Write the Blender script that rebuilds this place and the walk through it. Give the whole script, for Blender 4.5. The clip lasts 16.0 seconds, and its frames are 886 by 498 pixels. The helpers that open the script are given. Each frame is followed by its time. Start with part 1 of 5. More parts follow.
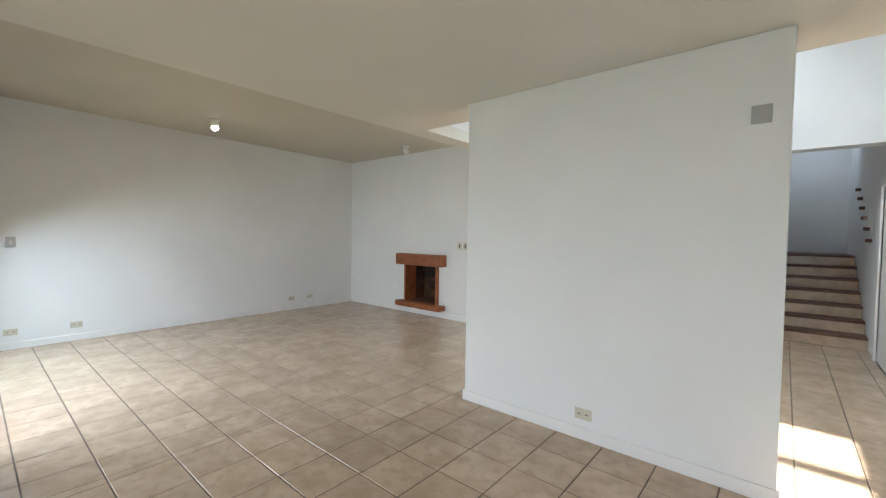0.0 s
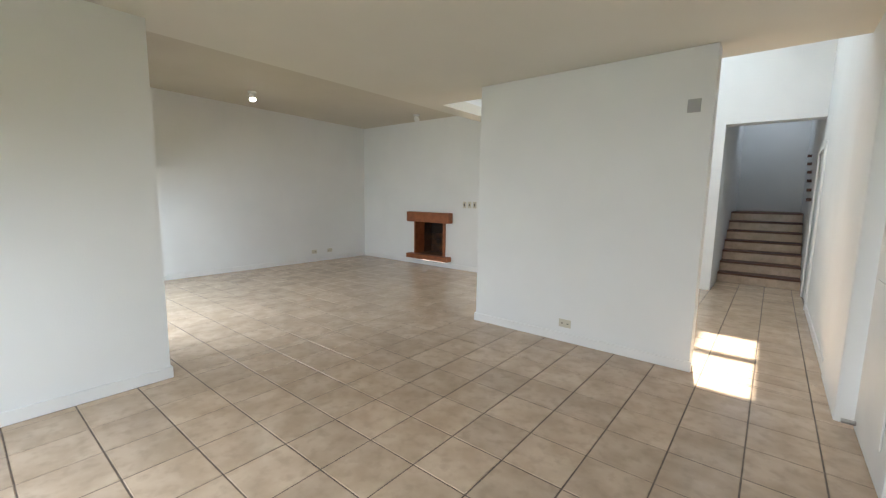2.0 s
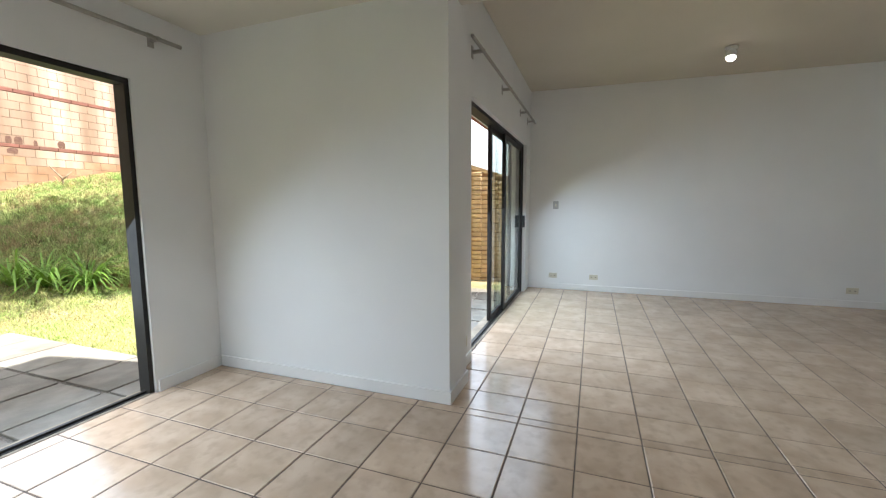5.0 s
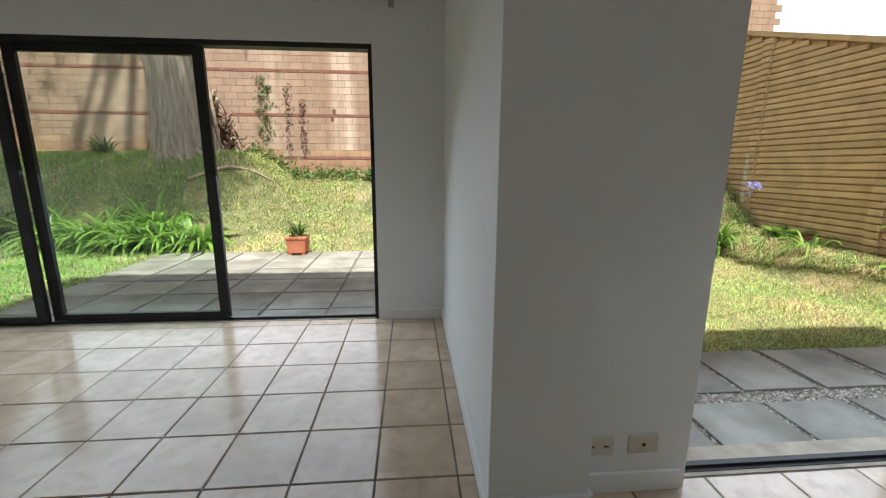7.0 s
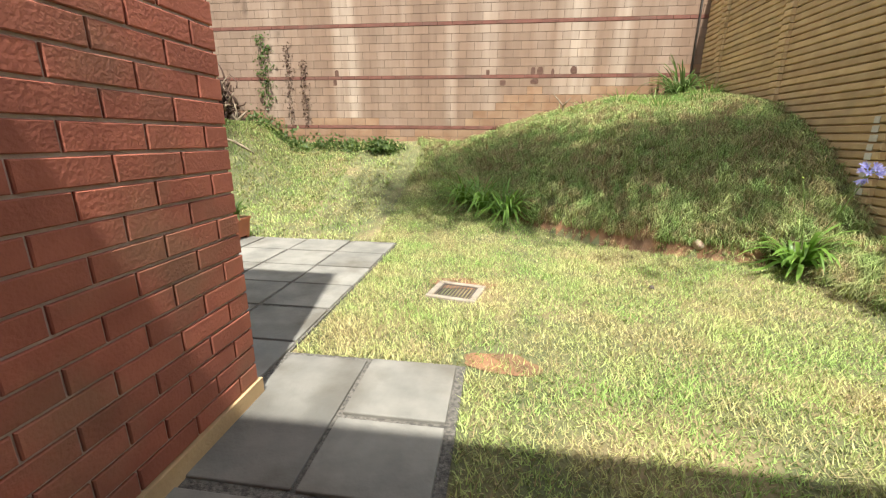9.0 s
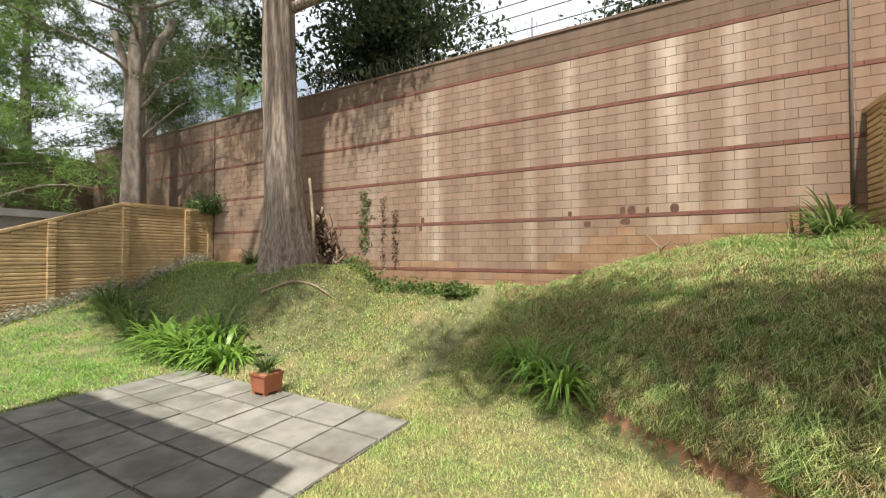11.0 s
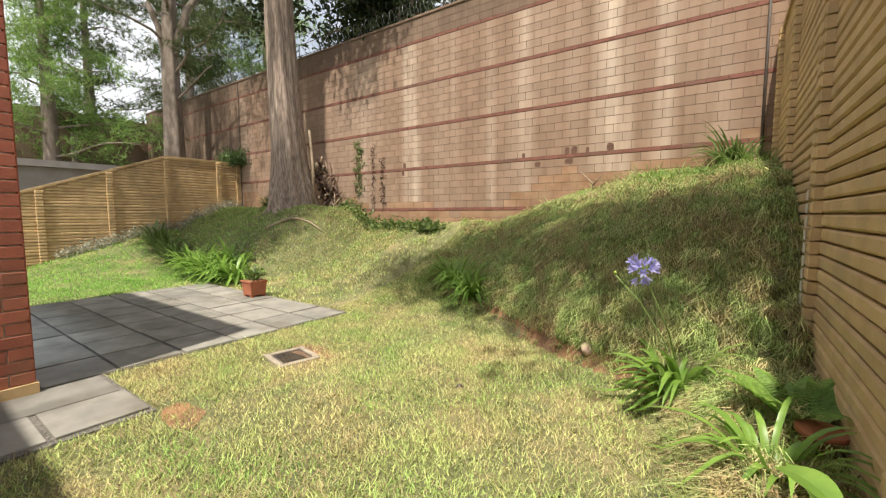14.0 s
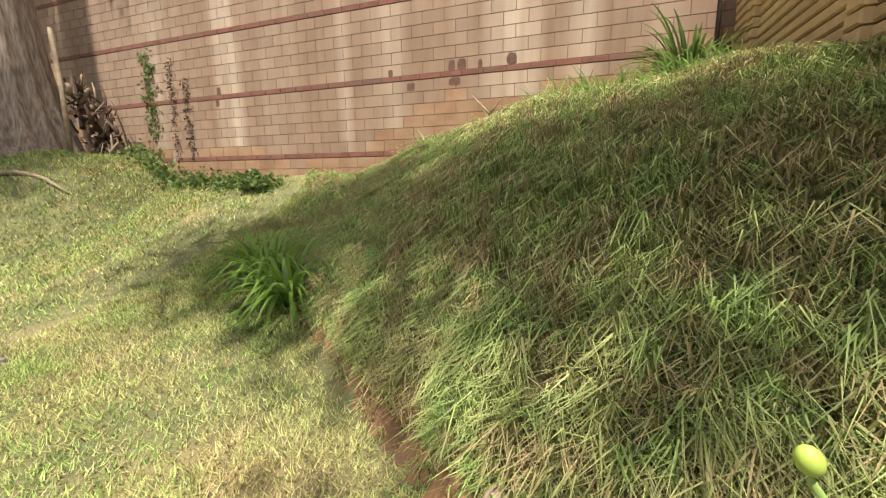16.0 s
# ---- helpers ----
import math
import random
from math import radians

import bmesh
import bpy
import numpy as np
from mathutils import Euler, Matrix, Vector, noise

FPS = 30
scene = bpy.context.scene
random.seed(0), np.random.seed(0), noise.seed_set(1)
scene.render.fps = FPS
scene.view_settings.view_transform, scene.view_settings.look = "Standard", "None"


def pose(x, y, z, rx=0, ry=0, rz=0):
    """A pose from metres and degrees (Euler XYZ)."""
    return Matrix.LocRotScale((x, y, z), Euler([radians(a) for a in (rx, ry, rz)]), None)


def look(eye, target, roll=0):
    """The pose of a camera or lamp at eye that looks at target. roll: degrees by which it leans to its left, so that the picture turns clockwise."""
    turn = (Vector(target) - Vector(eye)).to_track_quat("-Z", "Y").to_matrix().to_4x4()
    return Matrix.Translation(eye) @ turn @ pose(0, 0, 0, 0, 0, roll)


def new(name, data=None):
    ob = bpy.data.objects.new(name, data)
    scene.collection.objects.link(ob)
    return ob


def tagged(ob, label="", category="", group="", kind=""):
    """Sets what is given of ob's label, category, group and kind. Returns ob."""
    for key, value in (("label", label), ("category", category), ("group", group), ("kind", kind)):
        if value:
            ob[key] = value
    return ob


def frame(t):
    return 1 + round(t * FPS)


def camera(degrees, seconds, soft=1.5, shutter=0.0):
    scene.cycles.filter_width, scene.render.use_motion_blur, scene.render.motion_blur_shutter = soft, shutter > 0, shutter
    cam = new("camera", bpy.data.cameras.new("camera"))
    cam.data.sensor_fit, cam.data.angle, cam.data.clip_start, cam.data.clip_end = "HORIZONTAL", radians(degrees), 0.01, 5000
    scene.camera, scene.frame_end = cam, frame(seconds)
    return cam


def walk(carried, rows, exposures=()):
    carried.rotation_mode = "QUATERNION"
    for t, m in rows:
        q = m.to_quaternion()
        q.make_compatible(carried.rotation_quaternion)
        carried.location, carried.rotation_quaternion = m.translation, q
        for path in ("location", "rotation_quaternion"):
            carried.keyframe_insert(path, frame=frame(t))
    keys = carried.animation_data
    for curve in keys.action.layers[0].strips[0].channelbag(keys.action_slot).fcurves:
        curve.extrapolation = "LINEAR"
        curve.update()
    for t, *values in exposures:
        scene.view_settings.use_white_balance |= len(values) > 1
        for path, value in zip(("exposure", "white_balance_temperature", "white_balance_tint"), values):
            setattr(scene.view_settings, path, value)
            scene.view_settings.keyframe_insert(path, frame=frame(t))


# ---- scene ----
cam = camera(95.2, 16.0, soft=1.25)
PATH = [
    (0, (0.042, 0.05, 1.428), (1.331, -1.477, 1.354), 0.8),
    (0.5, (-0.201, 0.525, 1.387), (1.057, -1.022, 1.228), 1.1),
    (1, (-0.359, 0.882, 1.387), (0.889, -0.663, 1.149), 0.9),
    (1.5, (-0.388, 1.021, 1.375), (0.858, -0.523, 1.125), 0.9),
    (2, (-0.385, 0.963, 1.371), (0.865, -0.577, 1.117), 0.9),
    (2.5, (-0.316, 0.717, 1.379), (0.917, -0.835, 1.12), 0.8),
    (3, (-0.17, 0.416, 1.363), (1.074, -1.129, 1.102), 0.8),
    (3.5, (-0.013, 0.044, 1.374), (1.454, -1.29, 1.11), 0.8),
    (4, (0.162, -0.325, 1.349), (1.978, -1.121, 1.087), 0.4),
    (4.5, (0.382, -0.663, 1.37), (2.365, -0.722, 1.11), 0.2),
    (5, (0.664, -0.824, 1.271), (2.529, -0.134, 1.056), -0.3),
    (5.2, (0.796, -0.884, 1.229), (2.548, 0.06, 1.03), -0.2),
    (7.3, (3.112, -1.204, 1.22), (3.124, 0.749, 0.789), -0.1),
    (7.5, (3.351, -1.123, 1.207), (3.31, 0.819, 0.73), -0.2),
    (8, (3.869, -0.76, 1.078), (3.74, 1.163, 0.544), 0.5),
    (8.2, (4.043, -0.576, 1.045), (3.876, 1.341, 0.501), 0.4),
    (10.3, (4.962, 1.416, 1.53), (4.395, 3.314, 1.252), 0.3),
    (10.5, (5.107, 1.453, 1.539), (4.43, 3.328, 1.385), 0.2),
    (11, (5.688, 1.528, 1.705), (4.732, 3.284, 1.74), 0.1),
    (11.5, (6.266, 1.382, 1.725), (5.186, 3.06, 1.851), 0.1),
    (12, (6.781, 1.254, 1.619), (5.623, 2.878, 1.764), 0.1),
    (12.5, (7.119, 1.069, 1.502), (5.937, 2.676, 1.644), 0.1),
    (13, (7.368, 1.013, 1.343), (6.185, 2.621, 1.466), 0.1),
    (13.5, (7.541, 1.046, 1.235), (6.354, 2.655, 1.208), 0.2),
    (14, (7.713, 1.399, 1.278), (6.564, 3.027, 1.109), 0.0),
    (14.5, (7.61, 1.984, 1.257), (6.73, 3.757, 0.971), 0.3),
    (15, (7.47, 2.65, 1.368), (6.758, 4.491, 1.043), 0.3),
    (15.5, (7.277, 3.329, 1.172), (6.611, 5.185, 0.837), 0.1),
    (16, (6.953, 3.967, 1.083), (6.257, 5.808, 0.727), -0.5),
]
EXPOSURES = [(0, 2.35, 6200, 10), (0.5, 2.25, 6350, 10), (1.5, 2.22, 6350, 10), (3.5, 2.35, 6350, 10), (4.5, 2.25, 6250, 10), (5.2, 1.8, 6000, 10), (7.3, 1.15, 6050, 8), (8.2, 1.15, 6050, 8), (10.3, 0.62, 6150, 8), (12, 0.62, 6400, 10), (14, 0.65, 6500, 10), (16, 0.7, 6500, 10)]
walk(cam, [(t, look(eye, target, roll)) for t, eye, target, roll in PATH], EXPOSURES)

# ---------- world, sun and lamps ----------
world = bpy.data.worlds.new("sky")
scene.world = world
world.use_nodes = True
sky = world.node_tree.nodes.new("ShaderNodeTexSky")
sky.sky_type, sky.sun_disc = "NISHITA", False
sky.sun_elevation, sky.sun_rotation = radians(62), radians(170)
sky.dust_density, sky.air_density = 5.0, 1.3
wn = world.node_tree
where, puff, cover, blend = (wn.nodes.new(k) for k in ("ShaderNodeTexCoord", "ShaderNodeTexNoise", "ShaderNodeMapRange", "ShaderNodeMix"))
puff.inputs["Scale"].default_value, puff.inputs["Detail"].default_value = 2.6, 7
cover.inputs["From Min"].default_value, cover.inputs["From Max"].default_value = 0.27, 0.52
blend.data_type = "RGBA"
blend.inputs[7].default_value = (9.0, 9.2, 9.6, 1)
wn.links.new(where.outputs["Generated"], puff.inputs["Vector"])
wn.links.new(puff.outputs[0], cover.inputs["Value"])
wn.links.new(cover.outputs[0], blend.inputs[0])
wn.links.new(sky.outputs[0], blend.inputs[6])
wn.links.new(blend.outputs[2], wn.nodes["Background"].inputs[0])
wn.nodes["Background"].inputs[1].default_value = 0.088
sun = new("sun", bpy.data.lights.new("sun", "SUN"))
sun.data.energy, sun.data.angle, sun.data.color = 5.0, radians(1.1), (1, 0.93, 0.82)
sun.matrix_basis = look((0, 0, 0), (-0.08, 0.43, -0.9))


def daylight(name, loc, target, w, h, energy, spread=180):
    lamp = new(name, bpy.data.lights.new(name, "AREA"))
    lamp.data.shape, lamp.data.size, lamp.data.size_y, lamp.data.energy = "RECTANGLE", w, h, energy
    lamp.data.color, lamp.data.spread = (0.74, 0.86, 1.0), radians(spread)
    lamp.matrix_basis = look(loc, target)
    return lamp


daylight("window_daylight", (0.9, 2.14, 1.05), (0.9, 1.2, 0.0), 3.1, 1.95, 17, 150)
daylight("door_daylight", (5.2, 0.36, 1.05), (5.2, -0.6, 0.0), 2.6, 1.95, 17, 155)
daylight("skylight_daylight", (1.3, -4.4, 4.35), (1.3, -4.4, 0), 3.0, 2.0, 58)
# Fill lamp added unseen to brighten the stair; no sky reaches it.
daylight("stair_fill", (-0.27, -9.6, 3.36), (-0.27, -9.6, 0), 0.9, 0.8, 1.0)


# ---------- materials ----------
def mat(name, c1, c2, scale=8.0, rough=0.7, bump=0.2, fine=60.0, metal=0.0, vary=0.0, island=False, c3=None, c3_amount=0.5, c3_scale=1.2, spec=0.5, stretch=(1, 1, 1), thin=0.0, sun_streaks=()):
    m = bpy.data.materials.new(name)
    m.use_nodes = True
    nt = m.node_tree
    b = nt.nodes["Principled BSDF"]
    b.inputs["Roughness"].default_value, b.inputs["Metallic"].default_value = rough, metal
    b.inputs["Specular IOR Level"].default_value = spec
    tc = nt.nodes.new("ShaderNodeTexCoord")
    geo = nt.nodes.new("ShaderNodeNewGeometry")
    mp = nt.nodes.new("ShaderNodeMapping")
    mp.inputs["Scale"].default_value = stretch
    nt.links.new(geo.outputs["Position"], mp.inputs["Vector"])

    def noise_tex(s, detail=4.0):
        n = nt.nodes.new("ShaderNodeTexNoise")
        n.inputs["Scale"].default_value, n.inputs["Detail"].default_value = s, detail
        nt.links.new(mp.outputs[0], n.inputs["Vector"])
        return n

    def ramp(src, lo, hi):
        r = nt.nodes.new("ShaderNodeMapRange")
        r.inputs["From Min"].default_value, r.inputs["From Max"].default_value = lo, hi
        nt.links.new(src, r.inputs["Value"])
        return r.outputs[0]

    def mix(fac, a, c):
        x = nt.nodes.new("ShaderNodeMix")
        x.data_type = "RGBA"
        if isinstance(fac, float):
            x.inputs[0].default_value = fac
        else:
            nt.links.new(fac, x.inputs[0])
        for sock, v in ((x.inputs[6], a), (x.inputs[7], c)):
            if isinstance(v, tuple):
                sock.default_value = (*v, 1)
            else:
                nt.links.new(v, sock)
        return x.outputs[2]

    col = mix(ramp(noise_tex(scale).outputs[0], 0.35, 0.65), c1, c2)
    if c3:
        f = nt.nodes.new("ShaderNodeMath")
        f.operation = "MULTIPLY"
        f.inputs[1].default_value = c3_amount
        nt.links.new(ramp(noise_tex(c3_scale, 6).outputs[0], 0.5, 0.68), f.inputs[0])
        col = mix(f.outputs[0], col, c3)
    # Paints sunlight streaks into the colour, paler around each x0.
    for x0, half, amount in sun_streaks:
        split, off, size = (nt.nodes.new(k) for k in ("ShaderNodeSeparateXYZ", "ShaderNodeMath", "ShaderNodeMath"))
        off.operation, off.inputs[1].default_value, size.operation = "SUBTRACT", x0, "ABSOLUTE"
        nt.links.new(geo.outputs["Position"], split.inputs[0])
        nt.links.new(split.outputs[0], off.inputs[0])
        nt.links.new(off.outputs[0], size.inputs[0])
        run, weight = nt.nodes.new("ShaderNodeMath"), nt.nodes.new("ShaderNodeMath")
        run.operation = weight.operation = "MULTIPLY"
        weight.inputs[1].default_value = amount
        nt.links.new(ramp(size.outputs[0], half, 0.25 * half), run.inputs[0])
        nt.links.new(ramp(noise_tex(0.9, 5).outputs[0], 0.36, 0.56), run.inputs[1])
        nt.links.new(run.outputs[0], weight.inputs[0])
        col = mix(weight.outputs[0], col, (0.6, 0.49, 0.38))
    if vary:
        if island:
            rnd = geo.outputs["Random Per Island"]
        else:
            rnd = nt.nodes.new("ShaderNodeObjectInfo").outputs["Random"]
        hsv = nt.nodes.new("ShaderNodeHueSaturation")
        r = nt.nodes.new("ShaderNodeMapRange")
        r.inputs["To Min"].default_value, r.inputs["To Max"].default_value = 1 - vary, 1 + vary
        nt.links.new(rnd, r.inputs["Value"])
        nt.links.new(r.outputs[0], hsv.inputs["Value"])
        nt.links.new(col, hsv.inputs["Color"])
        col = hsv.outputs[0]
    nt.links.new(col, b.inputs["Base Color"])
    if thin:
        through_leaf, both = nt.nodes.new("ShaderNodeBsdfTranslucent"), nt.nodes.new("ShaderNodeMixShader")
        both.inputs[0].default_value = thin
        nt.links.new(col, through_leaf.inputs[0])
        nt.links.new(b.outputs[0], both.inputs[1])
        nt.links.new(through_leaf.outputs[0], both.inputs[2])
        nt.links.new(both.outputs[0], nt.nodes["Material Output"].inputs["Surface"])
    if bump:
        bp = nt.nodes.new("ShaderNodeBump")
        bp.inputs["Strength"].default_value, bp.inputs["Distance"].default_value = bump, 0.01
        nt.links.new(noise_tex(fine, 3).outputs[0], bp.inputs["Height"])
        nt.links.new(bp.outputs[0], b.inputs["Normal"])
    return m


def glow(name, col, strength):
    m = bpy.data.materials.new(name)
    m.use_nodes = True
    b = m.node_tree.nodes["Principled BSDF"]
    b.inputs["Emission Color"].default_value, b.inputs["Emission Strength"].default_value = (*col, 1), strength
    return m


def glass(name):
    """Thin clear pane: lets the view through, with a mirror gloss that grows at grazing angles."""
    m = bpy.data.materials.new(name)
    m.use_nodes = True
    nt = m.node_tree
    nt.nodes.remove(nt.nodes["Principled BSDF"])
    clear, gloss = nt.nodes.new("ShaderNodeBsdfTransparent"), nt.nodes.new("ShaderNodeBsdfGlossy")
    clear.inputs[0].default_value, gloss.inputs["Roughness"].default_value = (0.90, 0.95, 0.92, 1), 0.01
    mixer, face = nt.nodes.new("ShaderNodeMixShader"), nt.nodes.new("ShaderNodeLayerWeight")
    power, scale = nt.nodes.new("ShaderNodeMath"), nt.nodes.new("ShaderNodeMath")
    power.operation, scale.operation = "POWER", "MULTIPLY_ADD"
    power.inputs[1].default_value, scale.inputs[1].default_value, scale.inputs[2].default_value = 4.0, 0.8, 0.05
    nt.links.new(face.outputs["Facing"], power.inputs[0])
    nt.links.new(power.outputs[0], scale.inputs[0])
    nt.links.new(scale.outputs[0], mixer.inputs[0])
    nt.links.new(clear.outputs[0], mixer.inputs[1])
    nt.links.new(gloss.outputs[0], mixer.inputs[2])
    nt.links.new(mixer.outputs[0], nt.nodes["Material Output"].inputs["Surface"])
    return m


M_WALL = mat("white wall paint", (0.80, 0.80, 0.785), (0.77, 0.77, 0.755), 1.5, 0.75, 0.06, 90)
M_CEIL = mat("ceiling paint", (0.71, 0.68, 0.60), (0.68, 0.65, 0.57), 1.2, 0.85, 0.05, 70)
# Browner than M_CEIL: the weaker light up there is put into the colour.
M_CEIL_HIGH = mat("shade-toned ceiling paint", (0.60, 0.55, 0.46), (0.57, 0.52, 0.43), 1.2, 0.85, 0.05, 70)
M_TRIM = mat("white trim", (0.82, 0.81, 0.79), (0.78, 0.77, 0.75), 3, 0.45, 0.03, 60)
M_TILE = mat("beige floor tile", (0.57, 0.435, 0.315), (0.465, 0.345, 0.24), 5, 0.17, 0.16, 7, vary=0.08, c3=(0.38, 0.285, 0.2), c3_amount=0.5, c3_scale=14)
M_TILE_STUFF = mat("beige floor tile far", (0.57, 0.435, 0.315), (0.465, 0.345, 0.24), 5, 0.17, 0.16, 7, vary=0.08, island=True, c3=(0.38, 0.285, 0.2), c3_amount=0.5, c3_scale=14)
M_GROUT = mat("dark grout", (0.17, 0.125, 0.095), (0.10, 0.075, 0.055), 20, 0.9, 0.3)
M_TERRA = mat("terracotta stone", (0.33, 0.105, 0.035), (0.23, 0.07, 0.024), 9, 0.5, 0.15, 40)
M_SOOT = mat("fire brick soot", (0.17, 0.078, 0.03), (0.09, 0.035, 0.02), 3, 0.95, 0.3, c3=(0.02, 0.014, 0.01), c3_amount=0.9, c3_scale=2.2)
M_BLACKSOOT = mat("black soot", (0.03, 0.018, 0.012), (0.015, 0.01, 0.008), 4, 0.95, 0.3)
M_NOSE = mat("brown stair nosing", (0.16, 0.07, 0.04), (0.12, 0.05, 0.03), 10, 0.5, 0.1)
M_BLACK = mat("black aluminium", (0.022, 0.021, 0.02), (0.03, 0.028, 0.026), 8, 0.5, 0.02, spec=0.25)
M_PLATE = mat("cream plastic plate", (0.62, 0.58, 0.47), (0.58, 0.54, 0.43), 5, 0.4, 0)
M_GREYPLATE = mat("grey plastic plate", (0.42, 0.42, 0.40), (0.38, 0.38, 0.36), 5, 0.45, 0)
M_DARK = mat("dark slot", (0.02, 0.02, 0.02), (0.03, 0.03, 0.03), 5, 0.6, 0)
M_METAL = mat("brushed metal", (0.5, 0.48, 0.45), (0.42, 0.4, 0.38), 30, 0.35, 0.02, metal=1.0)
M_RODGREY = mat("grey rod paint", (0.42, 0.40, 0.36), (0.38, 0.36, 0.32), 10, 0.5, 0.02)
M_GLASS = glass("window glass")
M_BULB = glow("lit bulb", (1, 0.93, 0.8), 14)
M_BRICK = mat("red house brick", (0.35, 0.108, 0.062), (0.28, 0.082, 0.047), 6, 0.85, 0.35, 70, vary=0.16, c3=(0.17, 0.12, 0.065), c3_amount=0.45, c3_scale=2.2)
M_MORTAR = mat("pale mortar", (0.5, 0.37, 0.29), (0.4, 0.28, 0.21), 12, 0.95, 0.4)
# Sunlight streaks painted on the garden wall: x, half width, amount.
SUN_STREAKS = ((1.13, 0.34, 0.75), (5.88, 0.42, 0.75), (2.3, 0.2, 0.35), (4.2, 0.25, 0.35), (6.7, 0.25, 0.5), (7.5, 0.3, 0.45), (-0.4, 0.25, 0.3), (3.35, 0.2, 0.4))
# c3 adds pale vertical streaks at random, painted for the same sunlight.
M_BLOCK = mat("tan wall block", (0.268, 0.176, 0.118), (0.228, 0.145, 0.095), 3.5, 0.92, 0.2, 80, vary=0.10, c3=(0.42, 0.32, 0.24), c3_amount=0.45, c3_scale=0.7, stretch=(1.9, 1, 0.16), sun_streaks=SUN_STREAKS)
M_BLOCK_STUFF = mat("tan wall block far", (0.268, 0.176, 0.118), (0.228, 0.145, 0.095), 3.5, 0.92, 0.2, 80, vary=0.10, island=True, c3=(0.42, 0.32, 0.24), c3_amount=0.45, c3_scale=0.7, stretch=(1.9, 1, 0.16), sun_streaks=SUN_STREAKS)
M_BLOCK_RED = mat("clay stained block", (0.29, 0.178, 0.108), (0.26, 0.145, 0.08), 4, 0.95, 0.35, 80, vary=0.10, island=True, c3=(0.4, 0.27, 0.165), c3_amount=0.6, c3_scale=1.5)
M_BLOCK_TOP = mat("darker brown top block", (0.18, 0.12, 0.083), (0.14, 0.093, 0.063), 3, 0.95, 0.35, 80, vary=0.10, island=True, c3=(0.24, 0.165, 0.11), c3_amount=0.5, c3_scale=1.1, stretch=(2, 1, 0.3))
M_JOINT = mat("grey brown joint", (0.17, 0.115, 0.08), (0.13, 0.088, 0.06), 9, 0.95, 0.4)
M_BAND = mat("red brown band", (0.2, 0.08, 0.056), (0.15, 0.06, 0.04), 6, 0.9, 0.3, vary=0.08, island=True, c3=(0.14, 0.085, 0.06), c3_amount=0.7, c3_scale=1.2)
M_SPALL = mat("dark spalled block", (0.14, 0.075, 0.05), (0.10, 0.05, 0.035), 20, 0.95, 0.6)
M_FENCE = mat("mustard tan fence brick", (0.56, 0.39, 0.2), (0.48, 0.32, 0.155), 5, 0.85, 0.4, 55, vary=0.11, c3=(0.37, 0.265, 0.145), c3_amount=0.5, c3_scale=3)
M_FENCE_WHITE = mat("peeling white paint", (0.60, 0.56, 0.48), (0.5, 0.45, 0.36), 9, 0.8, 0.3)
M_FENCE_GAP = mat("fence dark joint", (0.10, 0.065, 0.03), (0.07, 0.045, 0.02), 9, 0.95, 0.3)
M_SLAB = mat("grey concrete slab", (0.25, 0.235, 0.2), (0.165, 0.157, 0.135), 3.5, 0.85, 0.35, 45, vary=0.2, c3=(0.115, 0.1, 0.075), c3_amount=0.7, c3_scale=2.2)
M_GRAVEL = mat("gritty gravel joint", (0.20, 0.18, 0.15), (0.07, 0.065, 0.055), 60, 0.95, 1.0, 120)
M_PEBBLE = mat("joint pebbles", (0.42, 0.39, 0.33), (0.26, 0.23, 0.19), 30, 0.9, 0.2, vary=0.6, island=True)
M_SOIL = mat("red clay soil", (0.3, 0.155, 0.075), (0.15, 0.085, 0.045), 6, 0.95, 0.6, 50)
M_TURF = mat("turf underlayer", (0.16, 0.15, 0.065), (0.1, 0.11, 0.045), 5, 0.95, 0.8, 60, c3=(0.4, 0.27, 0.145), c3_amount=0.5, c3_scale=1.3)
M_BLADE = mat("lawn grass blade", (0.32, 0.45, 0.13), (0.49, 0.51, 0.21), 2.2, 0.75, 0, vary=0.7, island=True, c3=(0.58, 0.48, 0.25), c3_amount=0.7, c3_scale=1.7, spec=0.15, thin=0.3)
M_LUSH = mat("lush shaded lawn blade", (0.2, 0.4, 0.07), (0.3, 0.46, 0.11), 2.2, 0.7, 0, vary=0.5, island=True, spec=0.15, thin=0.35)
M_LONG = mat("long dark grass blade", (0.32, 0.44, 0.145), (0.44, 0.47, 0.19), 4.5, 0.6, 0, vary=0.6, island=True, c3=(0.52, 0.4, 0.22), c3_amount=0.9, c3_scale=5.5, spec=0.2, thin=0.3)
M_STRAW = mat("dry straw blade", (0.5, 0.42, 0.22), (0.34, 0.26, 0.135), 3, 0.8, 0, vary=0.4, island=True, spec=0.15, thin=0.25)
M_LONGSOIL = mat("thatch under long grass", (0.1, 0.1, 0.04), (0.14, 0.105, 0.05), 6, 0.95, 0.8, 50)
M_LEAF = mat("strap leaf green", (0.25, 0.4, 0.07), (0.16, 0.28, 0.05), 8, 0.4, 0.05, 40, vary=0.3, island=True, thin=0.45)
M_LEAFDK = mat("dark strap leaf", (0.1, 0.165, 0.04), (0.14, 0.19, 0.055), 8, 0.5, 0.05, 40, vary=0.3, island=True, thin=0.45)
M_FERN = mat("fern green", (0.24, 0.38, 0.07), (0.16, 0.28, 0.05), 8, 0.55, 0, vary=0.25, island=True, thin=0.45)
M_PETAL = mat("lilac petal", (0.42, 0.40, 0.80), (0.55, 0.52, 0.88), 30, 0.5, 0, vary=0.12, island=True, thin=0.45)
M_STEM = mat("flower stem", (0.22, 0.34, 0.08), (0.28, 0.38, 0.12), 8, 0.5, 0)
